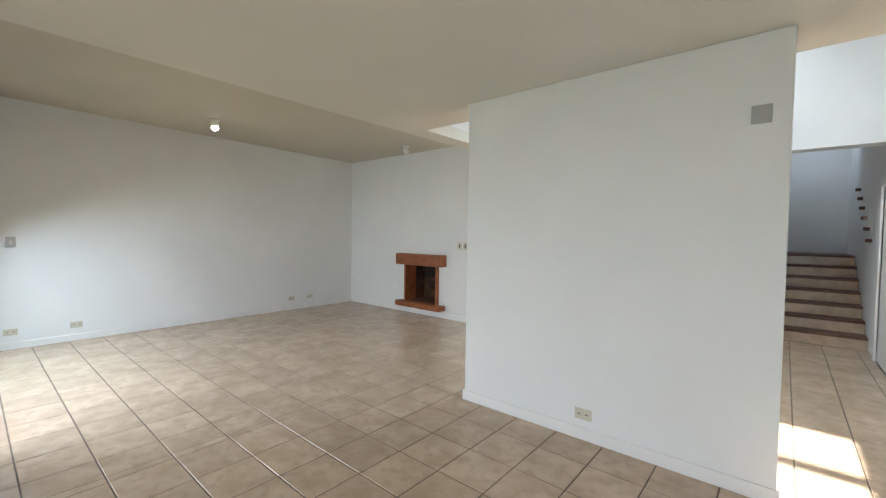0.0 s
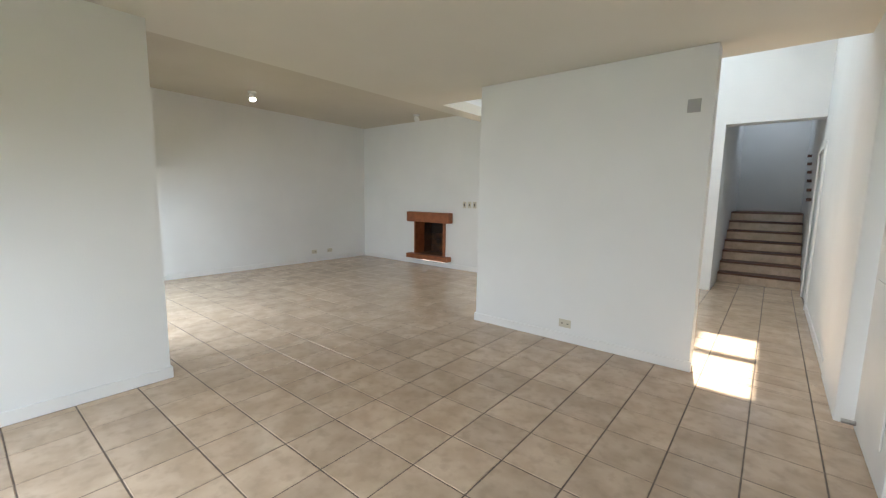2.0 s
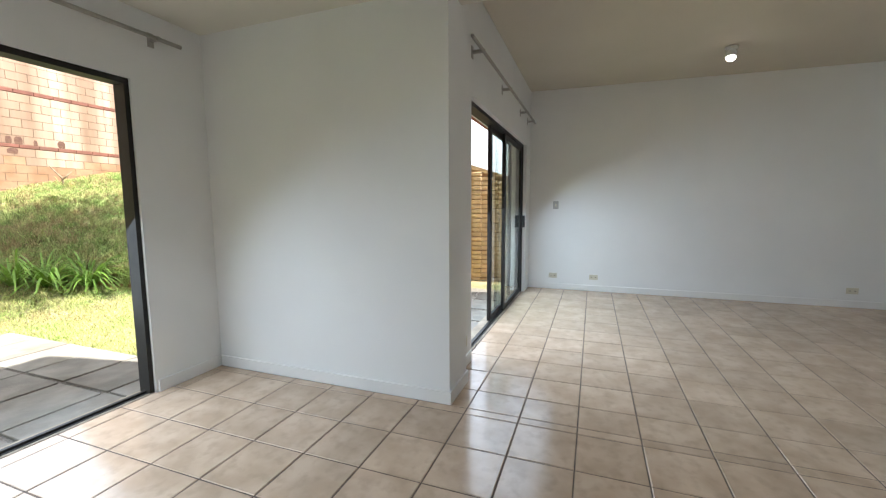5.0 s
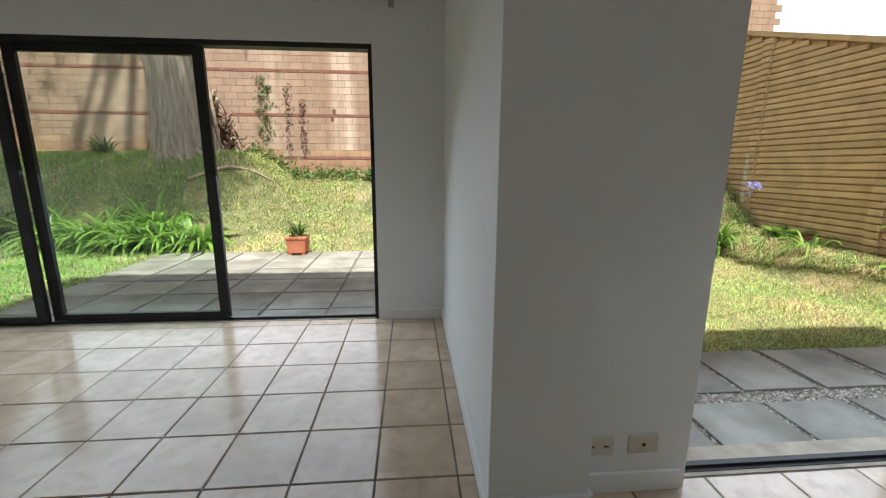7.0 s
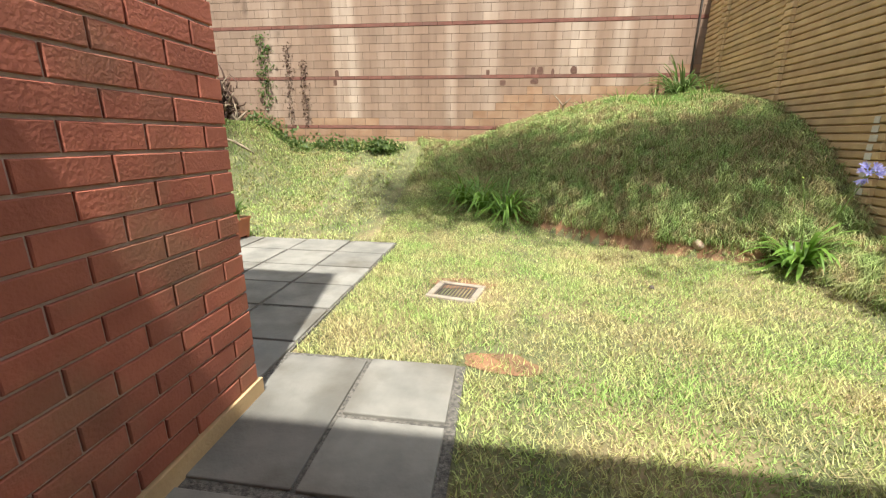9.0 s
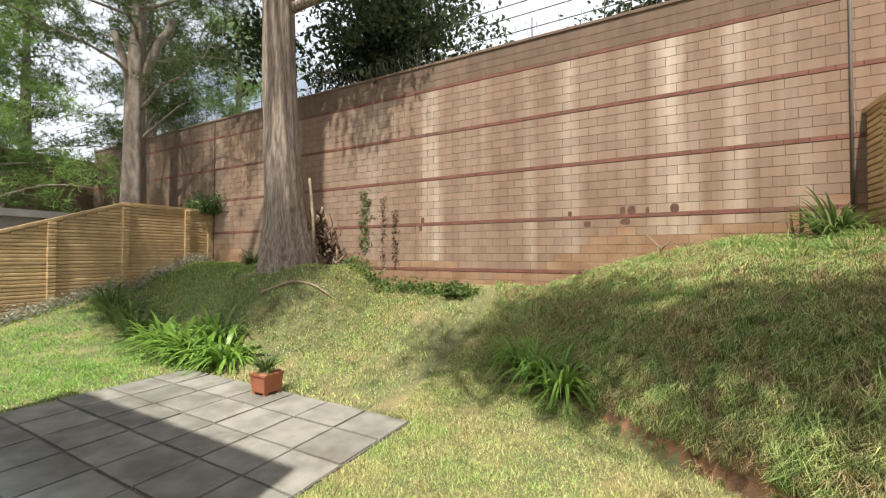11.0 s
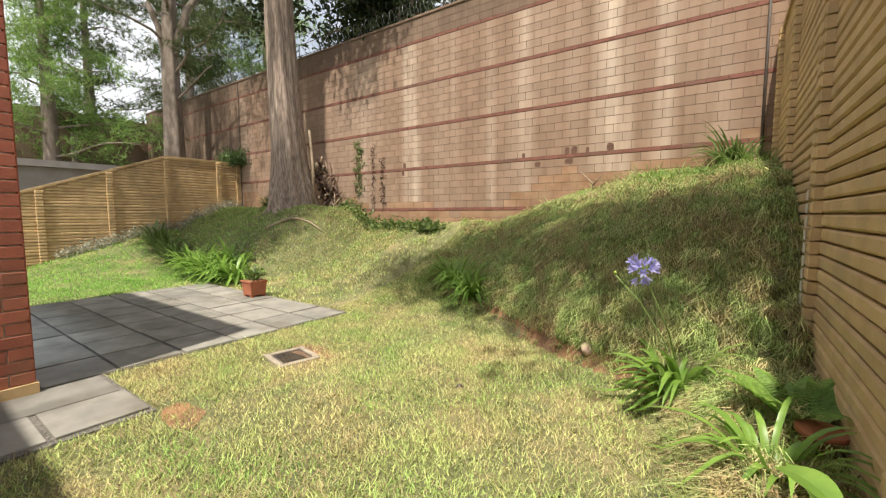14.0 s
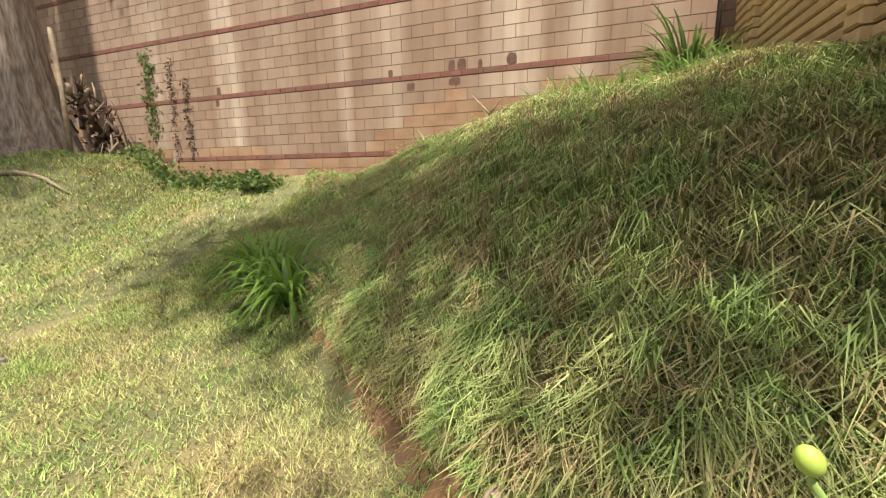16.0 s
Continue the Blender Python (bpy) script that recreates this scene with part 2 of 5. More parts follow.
M_POT = mat("terracotta pot", (0.42, 0.15, 0.075), (0.36, 0.12, 0.06), 7, 0.8, 0.2)
M_BARK = mat("grey cypress bark", (0.34, 0.265, 0.21), (0.15, 0.11, 0.082), 9, 0.95, 1.0, 26, stretch=(3, 3, 0.3))
M_BARK2 = mat("pale pine bark", (0.3, 0.245, 0.2), (0.18, 0.14, 0.11), 5, 0.95, 0.9, 24, stretch=(1.5, 1.5, 0.6))
M_PINE = mat("pine needles", (0.06, 0.09, 0.032), (0.12, 0.155, 0.055), 1.5, 0.7, 0, vary=0.5, island=True, spec=0.2, thin=0.3)
M_CYP = mat("dark cypress leaves", (0.045, 0.065, 0.03), (0.075, 0.09, 0.042), 1.2, 0.75, 0, vary=0.4, island=True, spec=0.2, thin=0.45)
M_BRIGHTLEAF = mat("fresh garden leaves", (0.17, 0.29, 0.065), (0.25, 0.36, 0.1), 1.2, 0.6, 0, vary=0.35, island=True, thin=0.45)
M_IVY = mat("ivy leaves", (0.07, 0.12, 0.035), (0.1, 0.16, 0.045), 3, 0.5, 0, vary=0.4, island=True, thin=0.35)
M_GREYLEAF = mat("grey dusty leaves", (0.42, 0.41, 0.33), (0.24, 0.25, 0.17), 4, 0.8, 0, vary=0.4, island=True, thin=0.45)
M_DRYWOOD = mat("dry wood", (0.32, 0.25, 0.17), (0.22, 0.16, 0.10), 12, 0.9, 0.4)
M_DEADLEAF = mat("dead brown twigs", (0.13, 0.075, 0.05), (0.09, 0.05, 0.035), 9, 0.95, 0.3, vary=0.4, island=True)
M_CONC = mat("pale concrete", (0.34, 0.29, 0.22), (0.24, 0.2, 0.15), 9, 0.9, 0.3)
M_IRON = mat("rusty iron", (0.10, 0.075, 0.055), (0.06, 0.05, 0.04), 15, 0.7, 0.3)
M_WIRE = mat("grey wire", (0.35, 0.35, 0.36), (0.3, 0.3, 0.31), 5, 0.4, 0, metal=0.6)
M_ROOF = mat("roof concrete", (0.3, 0.28, 0.26), (0.25, 0.23, 0.21), 3, 0.9, 0.2)
M_STONE = mat("pale stone", (0.50, 0.36, 0.28), (0.40, 0.27, 0.2), 12, 0.9, 0.5)


# ---------- mesh helpers ----------
def mesh_of(name, bm, material):
    me = bpy.data.meshes.new(name)
    bm.to_mesh(me)
    bm.free()
    me.materials.append(material)
    return me


def part(name, bm, material, parent=None, label=""):
    ob = new(name, mesh_of(name, bm, material))
    if parent is not None:
        ob.parent = parent
        ob.matrix_parent_inverse = parent.matrix_basis.inverted()
    return tagged(ob, label)


def bx(bm, x0, x1, y0, y1, z0, z1, bevel=0.0):
    g = bmesh.ops.create_cube(bm, size=1, matrix=Matrix.LocRotScale(((x0 + x1) / 2, (y0 + y1) / 2, (z0 + z1) / 2), None, (x1 - x0, y1 - y0, z1 - z0)))
    if bevel:
        edges = {e for v in g["verts"] for e in v.link_edges}
        bmesh.ops.bevel(bm, geom=list(edges), offset=bevel, segments=2, affect="EDGES", profile=0.5)
    return bm


def box(x0, x1, y0, y1, z0, z1, bevel=0.0):
    return bx(bmesh.new(), x0, x1, y0, y1, z0, z1, bevel)


def structure(name, bm, material, label=""):
    return tagged(part(name, bm, material), label, kind="structure")


def thing(name, loc, label, category, group=""):
    e = new(name)
    e.empty_display_size = 0.1
    e.matrix_basis = pose(*loc)
    return tagged(e, label, category, group)


def tube(bm, pts, radii, sides=8, cap=True):
    rings = []
    for i, p in enumerate(pts):
        p = Vector(p)
        d = (Vector(pts[min(i + 1, len(pts) - 1)]) - Vector(pts[max(i - 1, 0)])).normalized()
        a = d.orthogonal().normalized() if i == 0 else (a - d * a.dot(d)).normalized()
        b = d.cross(a)
        r = radii[i] if isinstance(radii, (list, tuple)) else radii
        rings.append([bm.verts.new(p + (a * math.cos(k * math.tau / sides) + b * math.sin(k * math.tau / sides)) * r) for k in range(sides)])
    for r0, r1 in zip(rings, rings[1:]):
        for k in range(sides):
            bm.faces.new((r0[k], r0[(k + 1) % sides], r1[(k + 1) % sides], r1[k])).smooth = True
    if cap:
        bm.faces.new(rings[0][::-1])
        bm.faces.new(rings[-1])
    return bm


def raw(name, verts, faces, material, parent=None, label="", kind=""):
    me = bpy.data.meshes.new(name)
    verts, faces = np.asarray(verts, dtype=np.float32), np.asarray(faces, dtype=np.int32)
    n = faces.shape[1]
    me.vertices.add(len(verts))
    me.vertices.foreach_set("co", verts.ravel())
    me.loops.add(faces.size)
    me.loops.foreach_set("vertex_index", faces.ravel())
    me.polygons.add(len(faces))
    me.polygons.foreach_set("loop_start", np.arange(0, faces.size, n, dtype=np.int32))
    me.update(calc_edges=True)
    if name != "leaves":
        me.shade_flat()
    me.materials.append(material)
    ob = new(name, me)
    if parent is not None:
        ob.parent = parent
        ob.matrix_parent_inverse = parent.matrix_basis.inverted()
    return tagged(ob, label, kind=kind)


def cat(chunks):
    """Joins (verts, faces) pairs."""
    vs, fs, n = [], [], 0
    for v, f in chunks:
        vs.append(v)
        fs.append(f + n)
        n += len(v)
    return np.concatenate(vs), np.concatenate(fs)


def bevelled(w, d, h, e):
    """Verts and quads of a box centred on the origin with its front edges (towards -y) chamfered by e."""
    v = [(sx * w / 2, d / 2, sz * h / 2) for sx, sz in ((-1, -1), (1, -1), (1, 1), (-1, 1))]
    v += [(sx * w / 2, -d / 2 + e, sz * h / 2) for sx, sz in ((-1, -1), (1, -1), (1, 1), (-1, 1))]
    v += [(sx * (w / 2 - e), -d / 2, sz * (h / 2 - e)) for sx, sz in ((-1, -1), (1, -1), (1, 1), (-1, 1))]
    f = [(8, 9, 10, 11)]
    for k in range(4):
        j = (k + 1) % 4
        f += [(k, j, 4 + j, 4 + k), (4 + k, 4 + j, 8 + j, 8 + k)]
    return np.array(v), np.array(f)


def shared(name, verts, faces, material):
    me = bpy.data.meshes.new(name)
    me.from_pydata([tuple(v) for v in verts], [], [tuple(int(i) for i in f) for f in faces])
    me.materials.append(material)
    return me


# ---------- the shape of the ground ----------
FOOT_X = np.array([-40.0, 2.2, 2.7, 3.2, 3.8, 4.4, 5.0, 5.6, 6.2, 6.7, 7.2, 7.6, 8.4, 40.0])
FOOT_Y = np.array([40.0, 10.2, 9.3, 8.5, 7.65, 6.95, 6.35, 5.85, 5.4, 5.06, 4.85, 4.78, 4.6, 3.6])
DROP_D = np.array([-60.0, -0.02, 0.0, 0.08, 0.35, 0.75, 1.1, 1.5, 2.2, 4.0, 60.0])
DROP_H = np.array([0.0, -0.02, 0.02, 0.22, 0.55, 1.0, 1.25, 1.46, 1.58, 1.75, 1.8])


def ease(t):
    t = np.clip(t, 0, 1)
    return t * t * (3 - 2 * t)


def mound(x, y):
    return (y - np.interp(x, FOOT_X, FOOT_Y)) * 0.76


def overgrown(x, y):
    """True on the bank and on the strip of long grass below the east fence."""
    return (mound(x, y) > 0) | ((x > 7.4 + (4.5 - y) * 0.2) & (y > 2.3))


def ground_z(x, y):
    x, y = np.asarray(x, float), np.asarray(y, float)
    back = 1.28 * np.clip((y - 5.5) / 3.9, 0, 1.1) ** 1.35
    bank = 1.66 * ease((y - 5.75) / 2.05) * ease((1.5 - x) / 2.6)
    left = 0.95 * ease((-3.5 - x) / 3.5) * np.clip((y - 3.4) / 3.2, 0, 1)
    base = -0.175 + np.maximum(np.maximum(back, bank * (1 - 0.3 * ease((-2.6 - x) / 2) * (1 - ease((y - 7.2) / 1.6)))), left)
    base = base + 0.12 * ease((x - 5.2) / 2) * ease((y - 3.6) / 1.4)
    base = base + 0.3 * ease((x - 7.35) / 0.5) * ease((y - 1.9) / 1.1)
    d = mound(x, y)
    tall = np.interp(x, [2.4, 3.2, 3.9, 4.5, 5.3, 6.5, 7.6], [0.5, 0.62, 0.70, 0.75, 0.82, 0.97, 1.0])
    steep = ease((x - 3.9) / 1.6)
    rise = (np.interp(d, DROP_D, DROP_H) * steep + np.interp(d, [0, 0.8, 2.0, 4.0], [0, 0.95, 1.5, 1.75]) * (1 - steep)) * tall
    top = np.maximum(base, np.where(d > 0, -0.02 + rise + 0.25 * np.minimum(base + 0.17, 1.3), base))
    bumps = 0.03 * np.sin(x * 3.1 + y * 1.7) * np.sin(y * 2.9 - x * 1.3) * np.clip((y - 4.8) / 2, 0, 1)
    return np.where(y > 9.37, np.maximum(top, -0.2), top) + bumps


# ---------- garden ground ----------
gx = np.concatenate([np.linspace(-400, -16, 14), np.arange(-15, -2, 0.35), np.arange(-2, 8.6, 0.1), np.linspace(9, 400, 16)])
gy = np.concatenate([np.linspace(0.31, 4, 20), np.arange(4.1, 9.5, 0.08), np.linspace(9.6, 14, 12), np.linspace(16, 400, 14)])
X, Y = np.meshgrid(gx, gy)
Z = ground_z(X, Y)
Z[Y > 11] = 0.5
gv = np.stack([X.ravel(), Y.ravel(), Z.ravel()], 1)
nx = len(gx)
ii = (np.arange(len(gy) - 1)[:, None] * nx + np.arange(nx - 1)[None]).ravel()
gf = np.stack([ii, ii + 1, ii + 1 + nx, ii + nx], 1)
ground = raw("ground", gv, gf, M_TURF, None, "turf and red clay ground rising to a bank", "structure")
ground.data.materials.append(M_LONGSOIL)
ground.data.materials.append(M_SOIL)
cx, cy = gv[gf].mean(1)[:, 0], gv[gf].mean(1)[:, 1]
dd = mound(cx, cy)
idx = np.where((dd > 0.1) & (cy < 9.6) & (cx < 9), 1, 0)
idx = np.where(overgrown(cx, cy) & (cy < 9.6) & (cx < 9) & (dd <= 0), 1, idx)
idx = np.where((dd > -0.05) & (dd <= 0.06) & (cx > 4.6) & (cx < 7.35) & (cy < 9.4), 2, idx)
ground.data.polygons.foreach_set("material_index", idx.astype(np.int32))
ground.data.polygons.foreach_set("use_smooth", np.ones(len(gf), dtype=bool))
outer = structure("ground_south", box(-400, 400, -400, -12, -0.5, -0.2), M_TURF, "plain turf ground around the house")
outer_w = structure("ground_west", box(-400, -8.6, -12, 0.31, -0.5, -0.2), M_TURF, "plain turf ground beside the house")
outer_e = structure("ground_east", box(8.6, 400, -12, 0.31, -0.5, -0.2), M_TURF, "plain turf ground beside the fence")


# ---------- house shell ----------
def wall(name, x0, x1, y0, y1, z0, z1, label, material=None, bevel=0.0):
    return structure(name, box(x0, x1, y0, y1, z0, z1, bevel), material or M_WALL, label)


structure("floor", bx(box(-0.95, 3.0, -10.4, 2.0, -0.2, -0.003), 3.0, 7.1, -10.4, 0.2, -0.2, -0.003), M_GROUT, "dark grout bed under the floor tiles")
wall("wall_east", 6.945, 7.15, -5.4, 0.3, -0.2, 3.0, "white painted living room wall")
wall("wall_fireplace_side", 5.33, 6.945, -5.4, -5.17, -0.2, 2.9, "white painted wall beside the fireplace")
wall("wall_fireplace_low", 3.0, 4.53, -5.4, -5.17, -0.2, 2.9, "white painted wall beside the fireplace")
wall("wall_fireplace_top", 4.53, 5.33, -5.4, -5.17, 0.88, 2.9, "white painted wall above the fireplace")
wall("partition", 0.03, 2.12, -2.90, -2.73, -0.005, 2.53, "white painted partition between dining room and lobby", bevel=0.006)
wall("wing_wall", 3.0, 3.36, 0.0, 0.295, -0.005, 2.53, "white painted end of the wing wall between the two rooms")
wall("wing_wall_long", 3.0, 3.118, 0.295, 1.95, -0.005, 2.53, "white painted wing wall between the two rooms")
wall("strip_wall", 3.36, 3.79, 0.09, 0.30, -0.2, 2.97, "white painted wall strip beside the sliding door")
wall("door_head", 3.79, 6.59, 0.09, 0.30, 2.12, 2.97, "white painted wall above the sliding door")
wall("door_side", 6.59, 6.945, 0.09, 0.30, -0.2, 2.97, "white painted wall beside the sliding door")
wall("window_side", 2.475, 3.0, 1.95, 2.07, -0.2, 2.53, "white painted wall beside the window")
wall("window_head", -0.75, 2.475, 1.95, 2.07, 2.08, 2.53, "white painted wall above the window")
wall("window_side_west", -0.95, -0.75, 1.95, 2.07, -0.2, 2.53, "white painted wall beside the window")
wall("wall_west", -1.1, -0.95, -2.45, 2.07, -0.2, 2.53, "white painted dining room wall")
wall("wall_hall_west", -1.0, -0.82, -5.98, -3.35, -0.2, 4.2, "white painted hall wall")
wall("wall_hall_return", -1.0, -0.80, -3.35, -2.50, -0.2, 4.2, "white painted end of the hall wall", bevel=0.006)
wall("wall_hall_head", -1.0, -0.82, -6.85, -5.98, 2.08, 4.2, "white wall above the hall door")
wall("wall_stair_west", -1.0, -0.82, -10.3, -6.85, -0.2, 4.2, "white painted stair wall")
wall("wall_stair_east", 0.28, 0.42, -10.3, -6.45, -0.2, 4.2, "white painted stair wall")
wall("wall_stair_back", -1.0, 0.42, -10.45, -10.3, -0.2, 4.2, "white painted wall above the stair landing")
wall("lintel", -0.82, 0.28, -6.70, -6.45, 2.50, 4.2, "white lintel over the stair")
wall("wall_lobby_south", 0.42, 3.0, -6.70, -6.45, -0.2, 4.2, "white lobby wall")
wall("wall_lobby_east", 3.0, 3.15, -6.70, -5.4, -0.2, 4.2, "white lobby wall")
wall("well_east", 3.0, 3.12, -5.17, -3.15, 2.66, 4.2, "white light well wall")
wall("well_north", -0.95, 3.12, -3.15, -3.03, 2.66, 4.2, "white light well wall")
wall("well_south", 3.0, 3.12, -5.4, -5.17, 2.86, 4.2, "white light well wall")
def high_z(y):
    """Underside of the gently sloping ceiling of the living room."""
    return 2.866 + 0.0133 * (y + 5.17)


structure("ceiling_low", bx(bx(box(-1.1, 3.118, -3.15, 1.95, 2.53, 2.66), 3.118, 3.25, -3.15, 0.29, 2.53, 2.66), 3.0, 3.25, -5.17, -3.15, 2.53, 2.66), M_CEIL, "lower cream painted ceiling")
sloped = box(3.25, 7.15, -5.4, 0.3, 2.86, 3.0)
for vv in sloped.verts:
    if vv.co.z < 2.9:
        vv.co.z = high_z(vv.co.y)
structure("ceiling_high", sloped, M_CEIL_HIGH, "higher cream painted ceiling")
structure("ceiling_step", box(3.125, 3.25, -5.17, 0.29, 2.66, 2.98), M_CEIL, "painted ceiling step")
# The gap at the back is an added, unseen seat for the stair lamp.
structure("ceiling_stair", bx(box(-0.82, 0.28, -9.15, -6.71, 3.3, 3.4), -0.82, 0.28, -10.3, -10.05, 3.3, 3.4), M_CEIL, "cream ceiling over the stair")
roof = bmesh.new()
for a in ((-1.1, 3.2, -3.1, -3.0), (-1.1, 3.2, -6.8, -6.05), (-1.1, 0.0, -6.05, -3.1), (0.46, 1.0, -6.05, -3.1), (1.9, 3.2, -6.05, -3.1), (0.0, 0.46, -4.5, -3.1), (1.0, 1.9, -4.5, -3.1)):
    bx(roof, *a, 4.2, 4.3)
structure("ceiling_well", roof, M_CEIL, "white light well ceiling with two openings")
# Unseen slab added to keep sun and sky out of the stair gap.
structure("roof_stair", box(-1.0, 0.42, -10.45, -9.0, 3.42, 3.5), M_ROOF, "unseen concrete slab closing the stair opening")
structure("roof_low", box(3.2, 7.15, -5.4, 0.34, 3.0, 3.12), M_ROOF, "flat concrete roof over the living room")
structure("roof_high", bx(box(-1.1, 3.1, -2.9, 1.95, 2.7, 2.8), -1.1, 3.1, 1.95, 2.066, 2.535, 3.95), M_ROOF, "flat concrete roof with parapet")

# glass of the light well
for x0, x1 in ((0.0, 0.46), (1.0, 1.9)):
    ob = structure("skylight_pane", box(x0, x1, -6.05, -4.5, 4.22, 4.23), M_GLASS, "clear skylight pane")
    ob.visible_shadow = False
structure("skylight_bar", box(0.0, 0.46, -5.42, -5.3, 4.2, 4.26), M_TRIM, "white bar across the skylight")


def baseboard(pts, h=0.085, t=0.014, label="white baseboard"):
    bm = bmesh.new()
    for x0, y0, x1, y1 in pts:
        bx(bm, x0, x1, y0, y1, 0.0, h, 0.003)
    return structure("baseboard", bm, M_TRIM, label)


baseboard([(2.986, -0.014, 3.0, 1.936)])
baseboard([(3.0, -0.014, 3.374, 0.0)])
baseboard([(3.36, 0.0, 3.374, 0.076)])
baseboard([(3.374, 0.076, 3.765, 0.09)])
baseboard([(2.49, 1.936, 2.986, 1.95)])
baseboard([(0.016, -2.73, 2.134, -2.716)])
baseboard([(2.12, -2.90, 2.134, -2.73)])
baseboard([(6.931, -5.17, 6.945, 0.09)])
baseboard([(3.0, -5.17, 6.931, -5.156)])
baseboard([(-0.82, -5.95, -0.806, -3.36)])
baseboard([(0.42, -6.45, 3.0, -6.436)])


# ---------- stair ----------
stair = thing("stair", (-0.27, -7.4, 0), "tiled stair of seven steps with brown nosings", "stair")
for i in range(7):
    y = -7.40 - 0.27 * i
    z = 0.168 * (i + 1)
    part("riser", box(-0.815, 0.275, y - 0.27 if i < 6 else -10.29, y, -0.0, z - 0.035), M_TILE_STUFF, stair)
    part("nosing", box(-0.815, 0.275, y - 0.29 if i < 6 else -10.29, y + 0.025, z - 0.033, z, 0.008), M_NOSE, stair, "brown tread nosing")
for i in range(6):
    peg = thing("wall_peg", (-0.8, -7.55 - 0.25 * i, 1.42 + 0.155 * i), "small dark round peg on the stair wall", "wall peg", "pegs on the stair wall")
    bm = bmesh.new()
    tube(bm, [(-0.82, -7.55 - 0.25 * i, 1.42 + 0.155 * i), (-0.76, -7.55 - 0.25 * i, 1.42 + 0.155 * i)], 0.025, 10)
    part("peg", bm, M_NOSE, peg)

# hall door and dining room door
hall_door = thing("door_hall", (-0.9, -6.4, 0), "closed white panelled hall door", "door")
part("leaf", box(-0.87, -0.83, -6.85, -5.98, 0.004, 2.05), M_TRIM, hall_door)
part("casing", bx(bx(box(-0.9, -0.80, -5.98, -5.90, 0, 2.13), -0.9, -0.80, -6.93, -6.85, 0, 2.13), -0.9, -0.80, -6.85, -5.98, 2.05, 2.13), M_TRIM, hall_door)
side_door = thing("door_dining", (-0.9, -2.2, 0), "white dining room door standing ajar by the hall", "door")
part("leaf", box(-0.93, -0.885, -2.44, -1.62, 0.01, 2.05, 0.004), M_TRIM, side_door)
part("panel", box(-0.885, -0.875, -2.34, -1.74, 1.1, 1.92, 0.004), M_TRIM, side_door)
part("panel", box(-0.885, -0.875, -2.34, -1.74, 0.2, 0.95, 0.004), M_TRIM, side_door)
stop = bmesh.new()
tube(stop, [(-0.885, -2.38, 0.06), (-0.82, -2.38, 0.06)], 0.014, 10)
part("door_stop", stop, M_METAL, side_door, "metal door stop")


# ---------- sliding windows ----------
def slider(name, x0, x1, y, z1, panels, label, fixed=()):
    """A black aluminium frame from x0 to x1 with panels (px0, px1, depth)."""
    t = thing(name, ((x0 + x1) / 2, y, 0), label, "sliding door")
    part("head", box(x0, x1, y - 0.05, y + 0.05, z1 - 0.035, z1), M_BLACK, t)
    part("sill", box(x0, x1, y - 0.03, y + 0.03, -0.01, 0.004), M_BLACK, t)
    part("track", box(x0 + 0.03, x1 - 0.03, y - 0.012, y + 0.012, 0.004, 0.018), M_BLACK, t)
    part("jamb", box(x0, x0 + 0.03, y - 0.05, y + 0.05, 0.004, z1 - 0.035), M_BLACK, t)
    part("jamb", box(x1 - 0.03, x1, y - 0.05, y + 0.05, 0.004, z1 - 0.035), M_BLACK, t)
    for a, b, off in panels:
        yy = y + off
        p = part("panel", bx(bx(bx(box(a, a + 0.078, yy - 0.017, yy + 0.017, 0.02, z1 - 0.037, 0.003), b - 0.078, b, yy - 0.017, yy + 0.017, 0.02, z1 - 0.037, 0.003),
                 a + 0.078, b - 0.078, yy - 0.016, yy + 0.016, 0.02, 0.07), a + 0.078, b - 0.078, yy - 0.016, yy + 0.016, z1 - 0.09, z1 - 0.037), M_BLACK, t)
        g = part("pane", box(a + 0.05, b - 0.05, yy - 0.003, yy + 0.003, 0.065, z1 - 0.085), M_GLASS, p, "clear glass pane")
        g.visible_shadow = False
    return t


slider("window_dining", -0.75, 2.475, 2.02, 2.08, [(-0.05, 1.28, 0.022), (-0.74, -0.055, -0.022)], "black aluminium sliding window door, slid half open")
d2 = slider("door_living", 3.765, 6.59, 0.185, 2.12, [(4.85, 6.02, 0.022), (5.36, 6.56, -0.022)], "black aluminium sliding garden door, slid open")
part("lock", box(6.50, 6.53, 0.09, 0.15, 0.95, 1.12, 0.006), M_BLACK, d2, "black handle lock")


structure("threshold", bx(box(3.79, 6.59, 0.135, 0.3, -0.2, 0.001), -0.75, 2.475, 1.968, 2.09, -0.2, 0.001), M_CONC, "pale concrete thresholds under the sliding doors")


def rod(name, x0, x1, y, z, wall_y, brackets, label):
    t = thing(name, ((x0 + x1) / 2, y, z), label, "curtain rod")
    part("rod", tube(bmesh.new(), [(x0, y, z), (x1, y, z)], 0.013, 10), M_RODGREY, t)
    for x in brackets:
        part("bracket", bx(box(x - 0.008, x + 0.008, y - 0.015, wall_y, z - 0.012, z + 0.012), x - 0.02, x + 0.02, wall_y - 0.006, wall_y, z - 0.045, z + 0.045), M_RODGREY, t)
    return t


rod("curtain_rod", -0.7, 2.78, 1.88, 2.36, 1.95, (-0.5, 1.0, 2.62), "grey curtain rod above the dining window")
rod("curtain_rod", 3.50, 6.75, 0.0, 2.44, 0.09, (3.8, 4.9, 6.0, 6.6), "grey curtain rod above the garden door")

